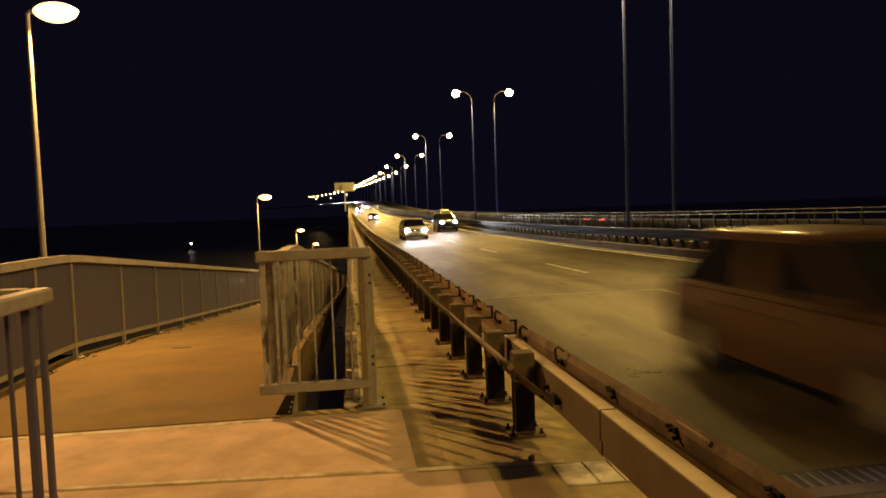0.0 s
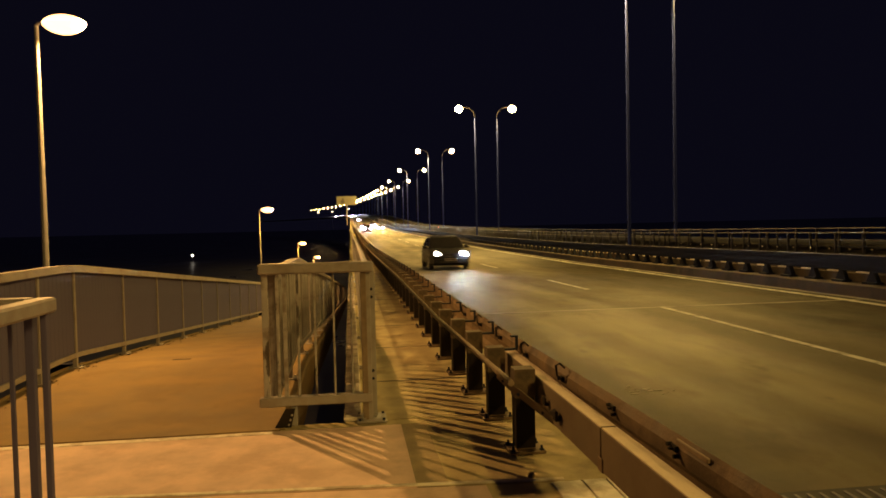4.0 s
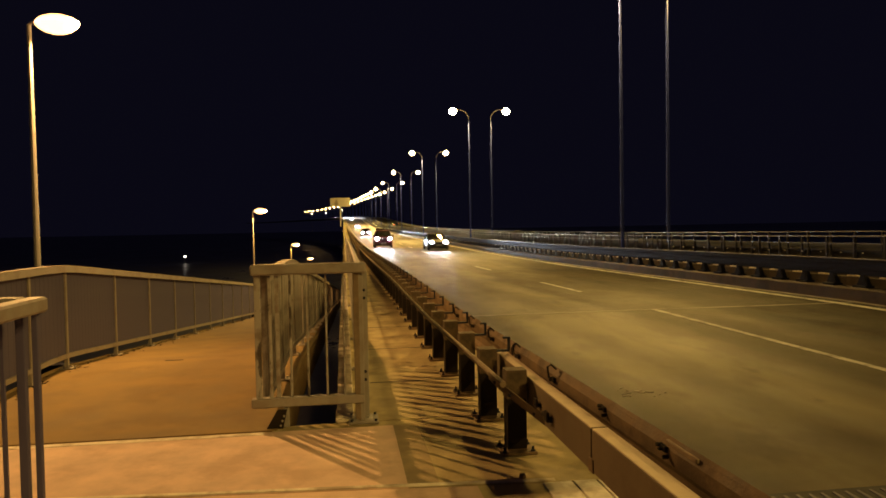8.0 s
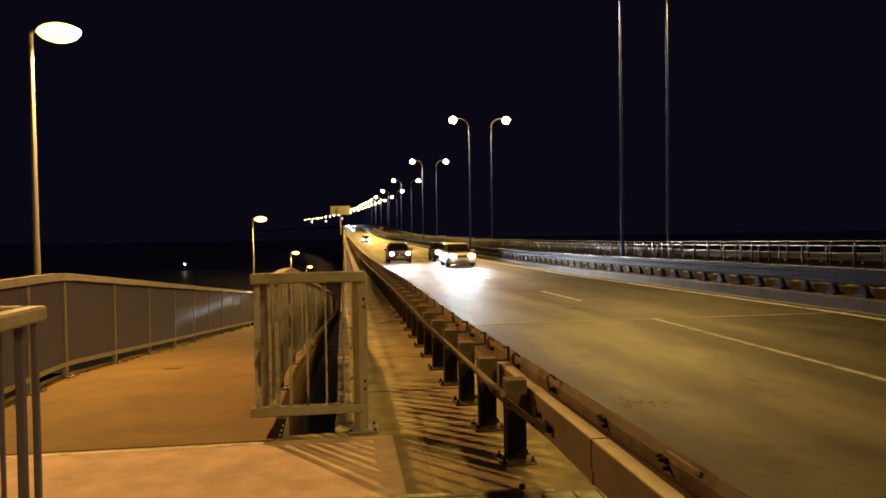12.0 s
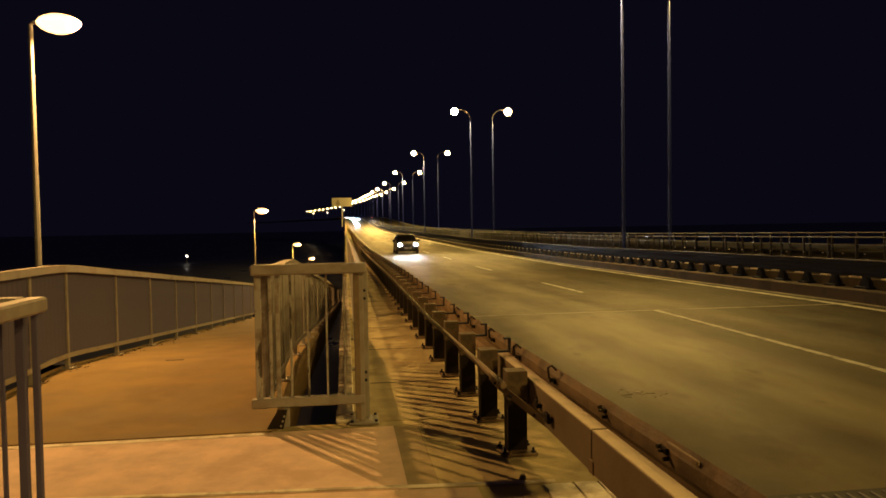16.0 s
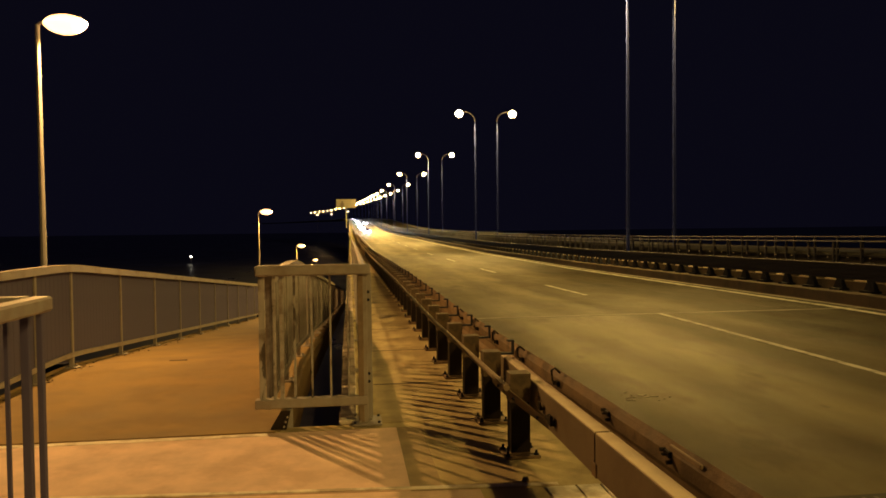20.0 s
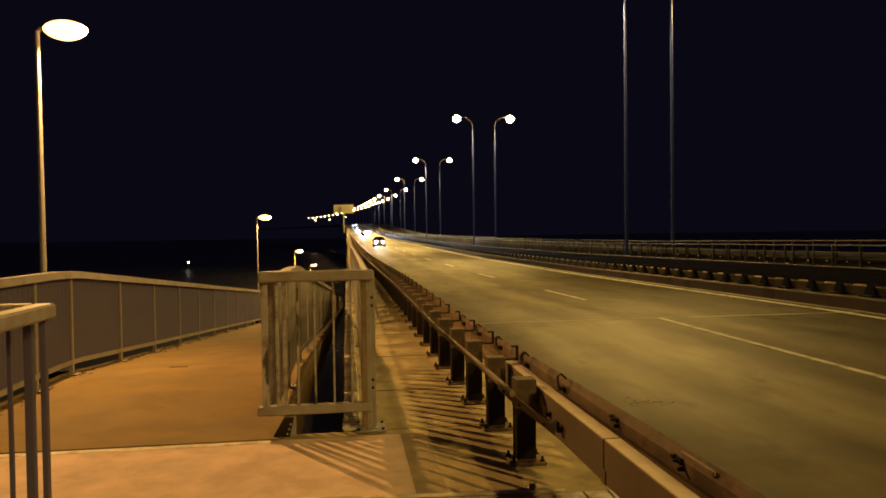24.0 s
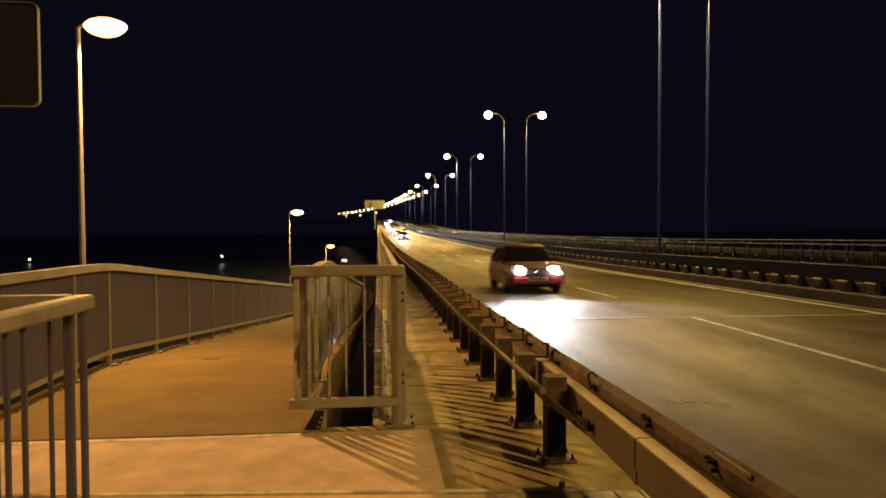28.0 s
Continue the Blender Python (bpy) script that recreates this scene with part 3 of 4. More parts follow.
# posts and bars in the darker paint: their unlit side put into the colour
for y in (0.0, -1.7, -3.4):
    part("post", Build().box(-0.006, 0.022, y - 0.016, y + 0.016, 0, 1.065, 0.003), INFILL, corner)
part("post", Build().box(-0.080, -0.040, -0.018, 0.018, 0, 1.065, 0.003), INFILL, corner)
for i in range(4, 31):
    if i not in (12, 24):
        part("baluster", CORNERBAR, None, corner, at=(0, -0.02 - 0.14 * i, 0.085))
for i in range(1, 12):
    part("baluster", CORNERBAR, None, corner, at=(-0.02 - 0.13 * i, 0, 0.085))

# traffic sign seen from behind
sign = thing("traffic_sign", (-2.22, 4.2, 0), "grey back of a square traffic sign on a post", "sign")


def rounded(w, z0, z1, r, y):
    """A rounded rectangle in an upright plane."""
    out = []
    for cx, cz, a0 in ((w - r, z1 - r, 0), (-w + r, z1 - r, 1), (-w + r, z0 + r, 2), (w - r, z0 + r, 3)):
        out += [(cx + r * math.cos(math.pi / 2 * (a0 + k / 5)), y, cz + r * math.sin(math.pi / 2 * (a0 + k / 5))) for k in range(6)]
    return out


part("panel", Build().loft([rounded(0.298, 2.157, 2.723, 0.04, y) for y in (-0.003, 0.003)]), SIGNBACK, sign)
outer, inner = [rounded(0.304, 2.151, 2.729, 0.045, y) for y in (0.012, -0.016)], [rounded(0.299, 2.156, 2.724, 0.041, y) for y in (-0.016, 0.012)]
part("rim", Build().loft(outer + inner + outer[:1], caps=False), STEEL, sign, "bright folded sheet edge")
part("post", Build().tube([(0, -0.06, 0), (0, -0.06, 2.85)], 0.03, 10), POLE, sign, smooth=True)
part("clamp", Build().box(-0.05, 0.05, -0.10, -0.004, 2.25, 2.30, 0.005), STEEL, sign)
part("clamp", Build().box(-0.05, 0.05, -0.10, -0.004, 2.55, 2.60, 0.005), STEEL, sign)

# ---- guard barrier on the strip ----
def barrier_x(y):
    return 1.055 - 0.022 * (min(y, 7.5) - 4.4)


barrier = thing("guard_barrier", (0, 0, 0), "brown weathered steel guard barrier with posts, rail and hooked brackets", "guard barrier")
# posts: shaded lower part and lit brown head are put into two colours
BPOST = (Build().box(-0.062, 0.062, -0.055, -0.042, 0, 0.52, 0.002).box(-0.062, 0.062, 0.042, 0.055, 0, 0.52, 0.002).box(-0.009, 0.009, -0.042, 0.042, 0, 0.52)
         .box(0.05, 0.062, -0.042, 0.042, 0.0, 0.52).box(-0.062, -0.05, -0.042, 0.042, 0.0, 0.52).box(-0.064, 0.064, -0.057, 0.057, 0.515, 0.528, 0.003)).mesh("post", RUST_AND_SHADE)
LITHEAD = surface("lit_post_head", (0.095, 0.066, 0.04), 0.75, 0.0, vary=0.3, scale=8.0, stain=(0.04, 0.028, 0.02), stain_scale=7.0, stain_amount=0.7, bump=0.25, fine=70)
BHEAD = Build().loft([[(x * 0.066, y * 0.059, z) for x, y in ((-1, -1), (1, -1), (1, 1), (-1, 1))] for z in (0.35, 0.531)]).mesh("post_head", LITHEAD)
BBASE = Build().box(-0.11, 0.12, -0.10, 0.10, 0, 0.018, 0.004).box(-0.064, 0.064, -0.062, 0.062, 0.018, 0.03, 0.004).mesh("base_plate", RUST)
BBOLT = Build().tube([(0, 0, 0), (0, 0, 0.010), (0, 0, 0.010), (0, 0, 0.032)], [0.016, 0.016, 0.008, 0.008], 6).mesh("bolt", DARKSTEEL)
BHOOK = Build().box(-0.03, 0.105, -0.022, 0.022, 0.0, 0.014).box(0.092, 0.106, -0.022, 0.022, 0.014, 0.11).box(0.055, 0.093, -0.022, 0.022, 0.098, 0.11).mesh("hook", DARKSTEEL)
rest = Build()
for k in range(0, 250):
    y = 4.4 + 0.805 * k
    x, z = barrier_x(y), strip_z(y)
    if k < 50:
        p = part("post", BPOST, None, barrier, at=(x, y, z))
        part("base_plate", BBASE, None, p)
        part("post_head", BHEAD, None, p, "brown upper end, its light put into the colour")
        for dx, dy in ((-0.088, -0.075), (-0.088, 0.075), (0.095, -0.075), (0.095, 0.075)):
            if k < 12:
                part("bolt", BBOLT, None, p, at=(dx, dy, 0.017))
        if k > 0:
            part("hook", BHOOK, None, p, at=(0.07, 0, 0.50))
    else:
        rest.box(x - 0.07, x + 0.07, y - 0.06, y + 0.06, z + 0.001, z + 0.52)
tagged(part("far_posts", rest, RUST, barrier), kind="stuff")
bar_ys = [4.28, 5, 6, 7, 7.5] + [v for v in far_ys if v > 7.5 and v < 700]
b = Build()
pts = [(barrier_x(y) - 0.105, y, strip_z(y) + 0.46) for y in bar_ys]
part("hand_bar", b.tube(pts, 0.021, 8), BARPAINT, barrier, "long round rail on the path side of the posts", smooth=True)
b = Build()
b.loft([[(0.915, 4.55, 0.44), (0.922, 4.55, 0.44), (0.922, 4.55, 0.49), (0.915, 4.55, 0.49)], [(0.935, 4.32, 0.42), (0.942, 4.32, 0.42), (0.942, 4.32, 0.47), (0.935, 4.32, 0.47)],
        [(1.200, 3.92, 0.22), (1.207, 3.92, 0.22), (1.207, 3.92, 0.27), (1.200, 3.92, 0.27)]])
part("end_strap", b, BEAM, barrier, "flat bolted strap at the rail's end")
for x, y, z in ((0.93, 4.40, 0.45), (0.99, 4.24, 0.40), (1.10, 4.08, 0.32), (1.17, 3.97, 0.27)):
    part("strap_bolt", Build().tube([(x - 0.012, y, z), (x + 0.012, y + 0.005, z)], 0.010, 6), DARKSTEEL, barrier)
box_prof = [(1.140, 0.268), (1.140, 0.466), (1.148, 0.474), (1.213, 0.474), (1.221, 0.466), (1.221, 0.268)]
flat0 = lambda y: 0
for y0, y1 in ((3.228, 5.42), (-0.8, 3.210), (-4.8, -0.818)):
    part("box_beam", Build().sweep(box_prof, [y0, y1], flat0), BEAM, barrier, "dull box-section steel beam")
    # the top catches more light than the sides: put into a paler colour
    part("beam_top", Build().box(1.1425, 1.2195, y0 + 0.002, y1 - 0.002, 0.470, 0.4765), LITTOP, barrier, "paler top of the box beam, its light put into the colour")
part("clip", Build().box(1.118, 1.141, 4.10, 4.15, 0.355, 0.372, 0.003).box(1.112, 1.122, 4.10, 4.15, 0.355, 0.405, 0.003), RUST_AND_SHADE, barrier, "small dark bent clip on the box beam")
part("clip", Build().box(1.120, 1.141, 3.86, 4.02, 0.325, 0.352, 0.004).box(1.106, 1.124, 3.86, 3.92, 0.325, 0.385, 0.004), RUST_AND_SHADE, barrier)
part("anchor_bolt", Build().tube([(0.98, 3.93, -0.002), (0.98, 3.93, 0.022)], [0.022, 0.016], 8), RUST, barrier, "rusty anchor stub in the slab")
part("beam_core", Build().box(1.147, 1.202, 3.16, 3.28, 0.274, 0.466), RUBBER, barrier, "dark inner sleeve at the beam joint")
part("beam_sleeve", Build().box(1.134, 1.146, 3.19, 3.25, 0.262, 0.33, 0.003), RUST, barrier)
wave = [(0.222, 0.255), (0.206, 0.272), (0.190, 0.30), (0.190, 0.345), (0.208, 0.375), (0.208, 0.435), (0.190, 0.465), (0.190, 0.525), (0.206, 0.555), (0.216, 0.568),
        (0.222, 0.562), (0.212, 0.55), (0.197, 0.523), (0.197, 0.467), (0.215, 0.437), (0.215, 0.373), (0.197, 0.343), (0.197, 0.302), (0.212, 0.276), (0.226, 0.26)]
beam_ys = [-20, 2, 4.4, 7.5] + [v for v in far_ys if v > 7.5 and v < 700]
part("road_beam", Build().sweep(wave, beam_ys, strip_z, lambda y: barrier_x(y) + bend(y)), RUST, barrier, "brown pressed steel beam facing the road")
for y in (7.40, 6.60, 5.79, 4.98, 4.17):
    x = barrier_x(y) + 0.18
    p = part("bracket", Build().box(x - 0.006, x + 0.012, y - 0.026, y + 0.026, 0.485, 0.515, 0.003), RUST_AND_SHADE, barrier, "small dark bolted bracket")
    part("hook", Build().tube([(x, y, 0.50), (x - 0.03, y - 0.01, 0.52), (x - 0.04, y - 0.02, 0.585), (x - 0.02, y - 0.03, 0.60), (x + 0.012, y - 0.03, 0.57)], 0.007, 6), RUST_AND_SHADE, p, "bent wire hook")
    part("bolt", Build().tube([(x - 0.012, y + 0.045, 0.49), (x + 0.006, y + 0.045, 0.49)], 0.010, 6), RUST_AND_SHADE, p)
for y in (3.38, 2.73, 2.05, 1.3, 0.5, -0.4):
    x = barrier_x(y) + 0.18
    p = part("bracket", Build().box(x - 0.004, x + 0.012, y - 0.026, y + 0.026, 0.508, 0.534, 0.003).box(x - 0.022, x, y - 0.009, y + 0.009, 0.515, 0.525, 0.002), RUST_AND_SHADE, barrier, "small dark bolted bracket")
    for dy, z in ((-0.03, 0.495), (0.03, 0.53)):
        part("bolt", Build().tube([(x - 0.016, y + dy, z), (x + 0.008, y + dy, z)], 0.009, 6), RUST_AND_SHADE, p)
# a pale plate stands for the slot with road light coming through
x = barrier_x(2.62) + 0.186
part("slot", Build().box(x + 0.002, x + 0.016, 2.47, 2.73, 0.538, 0.560, 0.004), BARPAINT, barrier, "pale plate for a slot in the beam, light through it put into the colour")
b = Build().sweep([(1.50, 0.0), (1.50, 0.03), (1.72, 0.03), (1.74, 0.0), (1.74, -0.352), (1.70, -0.352), (1.70, 0.0)], [-60, 0] + [v for v in far_ys if v > 0], strip_z)
setting("kerb", b, KERB, "concrete kerb edge beneath the guard barrier", category="kerb")

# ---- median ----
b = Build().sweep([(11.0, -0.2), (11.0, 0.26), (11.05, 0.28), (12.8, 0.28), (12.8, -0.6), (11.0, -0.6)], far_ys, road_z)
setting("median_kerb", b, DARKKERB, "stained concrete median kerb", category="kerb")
b = Build().sweep([(10.84, 0.006), (11.0, 0.006), (11.0, -0.02), (10.84, -0.02)], far_ys, road_z)
setting("gutter", b, KERB, "narrow concrete gutter strip beside the median kerb", category="kerb")
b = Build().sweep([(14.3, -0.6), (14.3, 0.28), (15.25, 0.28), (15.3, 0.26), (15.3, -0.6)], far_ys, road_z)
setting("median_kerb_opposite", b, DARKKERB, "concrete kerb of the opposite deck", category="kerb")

median = thing("median_guardrail", (0, 0, 0), "dark steel guardrail with short posts on the median kerb", "guard barrier")
med_ys = [v for v in far_ys if -70 < v < 1200]
# the beam's unlit face and lit upper edge are put into dark and pale colours
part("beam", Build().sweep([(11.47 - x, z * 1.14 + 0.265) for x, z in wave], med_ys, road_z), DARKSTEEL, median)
part("beam_lip", Build().sweep([(11.195, 0.908), (11.195, 0.925), (11.26, 0.925), (11.26, 0.908)], med_ys, road_z), RAILPALE, median, "paler upper edge, its light put into the colour")
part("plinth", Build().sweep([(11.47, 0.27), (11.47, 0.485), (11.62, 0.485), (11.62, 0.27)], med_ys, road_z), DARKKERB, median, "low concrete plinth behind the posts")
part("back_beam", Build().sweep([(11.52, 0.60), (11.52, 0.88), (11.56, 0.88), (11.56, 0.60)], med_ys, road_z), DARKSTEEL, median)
MPOST = Build().box(-0.06, 0.06, -0.06, 0.06, 0, 0.66, 0.004).loft([[(x * 0.055, y * w, z) for x, y in ((-1, -1), (1, -1), (1, 1), (-1, 1))] for z, w in ((0.04, 0.17), (0.24, 0.062))]).mesh("post", DARKSTEEL)
MFOOT = Build().box(-0.14, 0.10, -0.20, 0.20, 0, 0.05, 0.008).mesh("foot", DARKSTEEL)
# added pale blocks: lit kerb showing between the posts, put into the colour
MCLIP = Build().box(0.112, 0.24, -0.20, 0.20, 0, 0.03, 0.004).mesh("ledge", EDGE)
rest = Build()
for k in range(-10, 320):
    y = 8.2 + k
    z = road_z(y) + 0.28
    if -6 < k < 70:
        p = part("post", MPOST, None, median, at=(11.36 + bend(y), y, z))
        part("foot", MFOOT, None, p)
        part("ledge", MCLIP, None, p, at=(0, 0.5, 0.208))
    else:
        rest.box(11.30 + bend(y), 11.42 + bend(y), y - 0.06, y + 0.06, z, z + 0.66)
tagged(part("far_posts", rest, DARKSTEEL, median), kind="stuff")


def median_fence(name, x, label, rails):
    f = thing(name, (0, 0, 0), label, "fence")
    for z0, z1, w, m in rails:
        part("rail", Build().sweep([(x - w, z0), (x - w, z1), (x + w, z1), (x + w, z0)], med_ys, road_z), m, f)
    up = Build().box(-0.03, 0.03, -0.03, 0.03, 0, rails[0][0] - 0.28, 0.004).mesh("post", FENCEPOST)
    rest = Build()
    for k in range(-10, 300):
        y = 8.0 + 1.03 * k
        z = road_z(y) + 0.28
        if -6 < k < 60:
            part("post", up, None, f, at=(x + bend(y), y, z))
        else:
            rest.box(x - 0.03 + bend(y), x + 0.03 + bend(y), y - 0.03, y + 0.03, z, z + 1.11)
    # far posts are lighter than near ones: stronger light put into the colour
    tagged(part("far_posts", rest, FENCE, f), kind="stuff")
    return f


# rails darken downwards, light and shade put into their colours
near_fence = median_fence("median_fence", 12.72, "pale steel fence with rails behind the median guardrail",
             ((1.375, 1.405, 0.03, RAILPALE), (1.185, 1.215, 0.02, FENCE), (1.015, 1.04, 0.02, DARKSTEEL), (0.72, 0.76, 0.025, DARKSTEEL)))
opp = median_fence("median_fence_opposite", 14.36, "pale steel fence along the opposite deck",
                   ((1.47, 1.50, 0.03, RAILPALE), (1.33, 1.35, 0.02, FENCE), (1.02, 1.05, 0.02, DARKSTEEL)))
# added black sheet, keeps the lit opposite road from showing between the rails
part("guard_beam", Build().sweep([(14.42, 0.30), (14.42, 1.02), (14.47, 1.02), (14.47, 0.30)], med_ys, road_z), RUBBER, opp, "added dark sheet hiding the lit opposite road")
for k in range(14):
    y = 15.9 + 0.78 * k
    part("reflector", Build().box(12.670, 12.692, y - 0.028, y + 0.028, road_z(y) + 0.955, road_z(y) + 0.98, 0.006), PLATE, near_fence, "small pale reflector")
far_side = thing("outer_guardrail", (0, 0, 0), "steel guardrail at the outer edge of the opposite deck", "guard barrier")
part("beam", Build().sweep([(25.0, -0.3), (25.0, 0.7), (25.1, 0.7), (25.1, -0.3)], med_ys, road_z), DARKSTEEL, far_side)

# ---- street lamps on the median, in pairs ----
def street_lamp(side):
    """A tall steel pole with a bent arm; side -1 reaches over this carriageway, 1 over the other."""
    l = thing("street_lamp", (0, 0, 0), "tall grey steel street lamp with bent arm, lit warm yellow", "street lamp", "street lamps along the median")
    part("pole", Build().tube([(0, 0, 0), (0, 0, 6), (0, 0, 12.2)], [0.08, 0.065, 0.048], 12), MAST, l, smooth=True)
    arc = [(side * 1.0 * (1 - math.cos(a)), 0, 12.2 + 0.95 * math.sin(a)) for a in [math.pi / 2 * i / 7 for i in range(8)]]
    part("arm", Build().tube(arc + [(side * 1.25, 0, 13.15)], 0.045, 8), POLE, l, smooth=True)
    rings = []
    for s, w, h in ((0.0, 0.05, 0.04), (0.1, 0.14, 0.09), (0.4, 0.19, 0.13), (0.7, 0.16, 0.1), (0.85, 0.06, 0.05)):
        x = side * (1.15 + s)
        rings.append([(x, -w, 13.12), (x, -w * 0.7, 13.12 + h), (x, w * 0.7, 13.12 + h), (x, w, 13.12)])
    part("head", Build().loft(rings), POLE, l, smooth=True)
    rings = []
    for i in range(9):
        a = math.pi * i / 8
        rr = max(0.02, math.sin(a))
        x = side * (1.58 - 0.38 * math.cos(a))
        rings.append([(x, rr * 0.34 * math.cos(t), 12.98 + rr * 0.36 * math.sin(t)) for t in [2 * math.pi * j / 12 for j in range(12)]])
    part("lens", Build().loft(rings), ROADGLOW, l, "glowing bowl", smooth=True)
    part("foot_plate", Build().box(-0.2, 0.2, -0.2, 0.2, 0, 0.025, 0.004), POLE, l)
    return l


def lamp_light(name, at, power, color, size=0.25, cone=0):
    """The light of a lamp head; cone: the opening of a head that is cut off downwards, in degrees."""
    d = bpy.data.lights.new(name, "SPOT" if cone else "POINT")
    d.energy, d.color, d.shadow_soft_size = power, color, size
    if cone:
        d.spot_size, d.spot_blend = radians(cone), 0.45
    ob = new(name, d)
    ob.location = at
    return ob


lamp_ys = [30.6, 69.3, -10.5] + [69.3 + 42.0 * k for k in range(1, 25)]
first = {}
for y in lamp_ys:
    for side, x in ((-1, 12.45), (1, 14.65)):
        m = Matrix.Translation((x + bend(y), y, road_z(y) + 0.28))
        if side in first:
            copy_thing(first[side], m)
        else:
            first[side] = place(street_lamp(side), m)
        if (y < 340 and side < 0) or y < 80:
            lamp_light("street_lamp_light", (x + side * 1.58 + bend(y), y, road_z(y) + 12.70), ROAD_LAMP_W * (0.75 if y < 0 else 1.25 if y < 60 else 2.4 if y < 80 else 5.5), ROAD_LAMP_COL, 0.25, 160 if y < 200 else 0)

# ---- lamps of the footpath ----
def path_lamp():
    l = thing("path_lamp", (0, 0, 0), "slim pale steel path lamp with a lens-shaped head, lit orange", "street lamp", "lamps along the footpath")
    part("pole", Build().tube([(0, 0, -0.1), (0, 0, 1.2), (0, 0, 3.83)], [0.045, 0.036, 0.025], 10), POLE, l, smooth=True)
    part("foot_plate", Build().box(-0.10, 0.10, -0.10, 0.10, -0.10, -0.084, 0.003), POLE, l)
    part("bracket", Build().box(-0.12, 0.47, -0.08, 0.08, -0.34, -0.10, 0.006), DARKSTEEL, l, "dark steel outrigger bracket")
    part("arm", Build().tube([(0, 0, 3.815), (0.03, -0.005, 3.85), (0.14, -0.01, 3.855)], 0.02, 8), POLE, l, smooth=True)
    top, low = [], []
    for i in range(10):
        a = math.pi * i / 9
        rr = max(0.03, math.sin(a) ** 1.35)
        x = 0.305 - 0.245 * math.cos(a)
        top.append([(x, rr * 0.175 * math.cos(t), 3.855 + rr * 0.095 * math.sin(t)) for t in [math.pi * j / 8 for j in range(9)]])
        low.append([(x, rr * 0.175 * math.cos(t), 3.85 + rr * 0.125 * math.sin(t)) for t in [-math.pi * j / 8 for j in range(9)]])
    part("cover", Build().loft(top), PATHGLOW, l, "glowing translucent cover", smooth=True)
    part("lens", Build().loft(low), PATHGLOW, l, "glowing bowl", smooth=True)
    return l


base = None
for k in range(0, 5):
    y = 8.8 + 19.8 * k
    m = Matrix.Translation((-3.54, y, ramp_z(y) + (0.20 if k > 0 else 0.10)))
    base = copy_thing(base, m) if base else place(path_lamp(), m)
    if k < 4:
        lamp_light("path_lamp_light", (-2.92, y, m.translation.z + 3.83), PATH_LAMP_W, PATH_LAMP_COL, 0.035)

# ---- far sign and far lights ----
gantry = thing("road_sign", (-1.2, 300, road_z(300)), "large pale road sign panel on a steel post", "sign")
part("panel", Build().box(-4.1, 4.05, -0.1, 0.1, 7.9, 11.5), PANELW, gantry)
part("symbol", Build().box(-2.4, -0.9, -0.13, -0.104, 8.3, 9.9).box(-2.0, -1.2, -0.13, -0.104, 9.9, 10.7), SYMBOL, gantry, "dark symbol")
part("post", Build().tube([(0, 0.2, -0.5), (0, 0.2, 11.3)], 0.22, 8), POLE, gantry)
for x, y, z in ((-85.6, 400, -12.4), (-196, 420, -14.0), (-39.2, 900, 20.2), (-21.7, 900, 20.8), (-1.3, 900, 24.1)):
    l = thing("shore_lamp", (x, y, -16), "small far lamp on the dark shore", "street lamp", "shore lamps")
    part("pole", Build().tube([(0, 0, 0), (0, 0, z + 15.7)], 0.08, 6), POLE, l)
    part("lens", Build().tube([(0, 0, z + 15.7), (0, 0, z + 15.9), (0, 0, z + 16.5), (0, 0, z + 16.7)], [0.2, 0.5, 0.5, 0.2], 8), FARGLOW, l)

# ---- cars ----
def paint(name, color):
    m = surface(name, color, 0.5, 0.0, spec=0.12, vary=0.05, scale=2.0, stain=tuple(c * 0.7 + 0.01 for c in color), stain_scale=2.5, stain_amount=0.25, bump=0.0)
    m.node_tree.nodes["Principled BSDF"].inputs["Coat Weight"].default_value = 0.35
    m.node_tree.nodes["Principled BSDF"].inputs["Coat Roughness"].default_value = 0.05
    return m


TYRE = Build().loft([[(x, r * math.cos(a), r * math.sin(a)) for a in [2 * math.pi * k / 20 for k in range(20)]] for x, r in
                     ((-0.09, 0.20), (-0.10, 0.29), (-0.08, 0.315), (0.08, 0.315), (0.10, 0.29), (0.09, 0.20))]).mesh("tyre", RUBBER, True)
RIM = Build().loft([[(x, r * math.cos(a), r * math.sin(a)) for a in [2 * math.pi * k / 16 for k in range(16)]] for x, r in
                    ((-0.096, 0.20), (-0.085, 0.19), (-0.07, 0.10), (-0.10, 0.05), (-0.10, 0.01))])
for k in range(5):
    a = 2 * math.pi * k / 5
    c, s = math.cos(a), math.sin(a)
    RIM.tube([(-0.095, 0.03 * c, 0.03 * s), (-0.098, 0.185 * c, 0.185 * s)], 0.022, 5)
RIM = RIM.mesh("rim", STEEL, True)


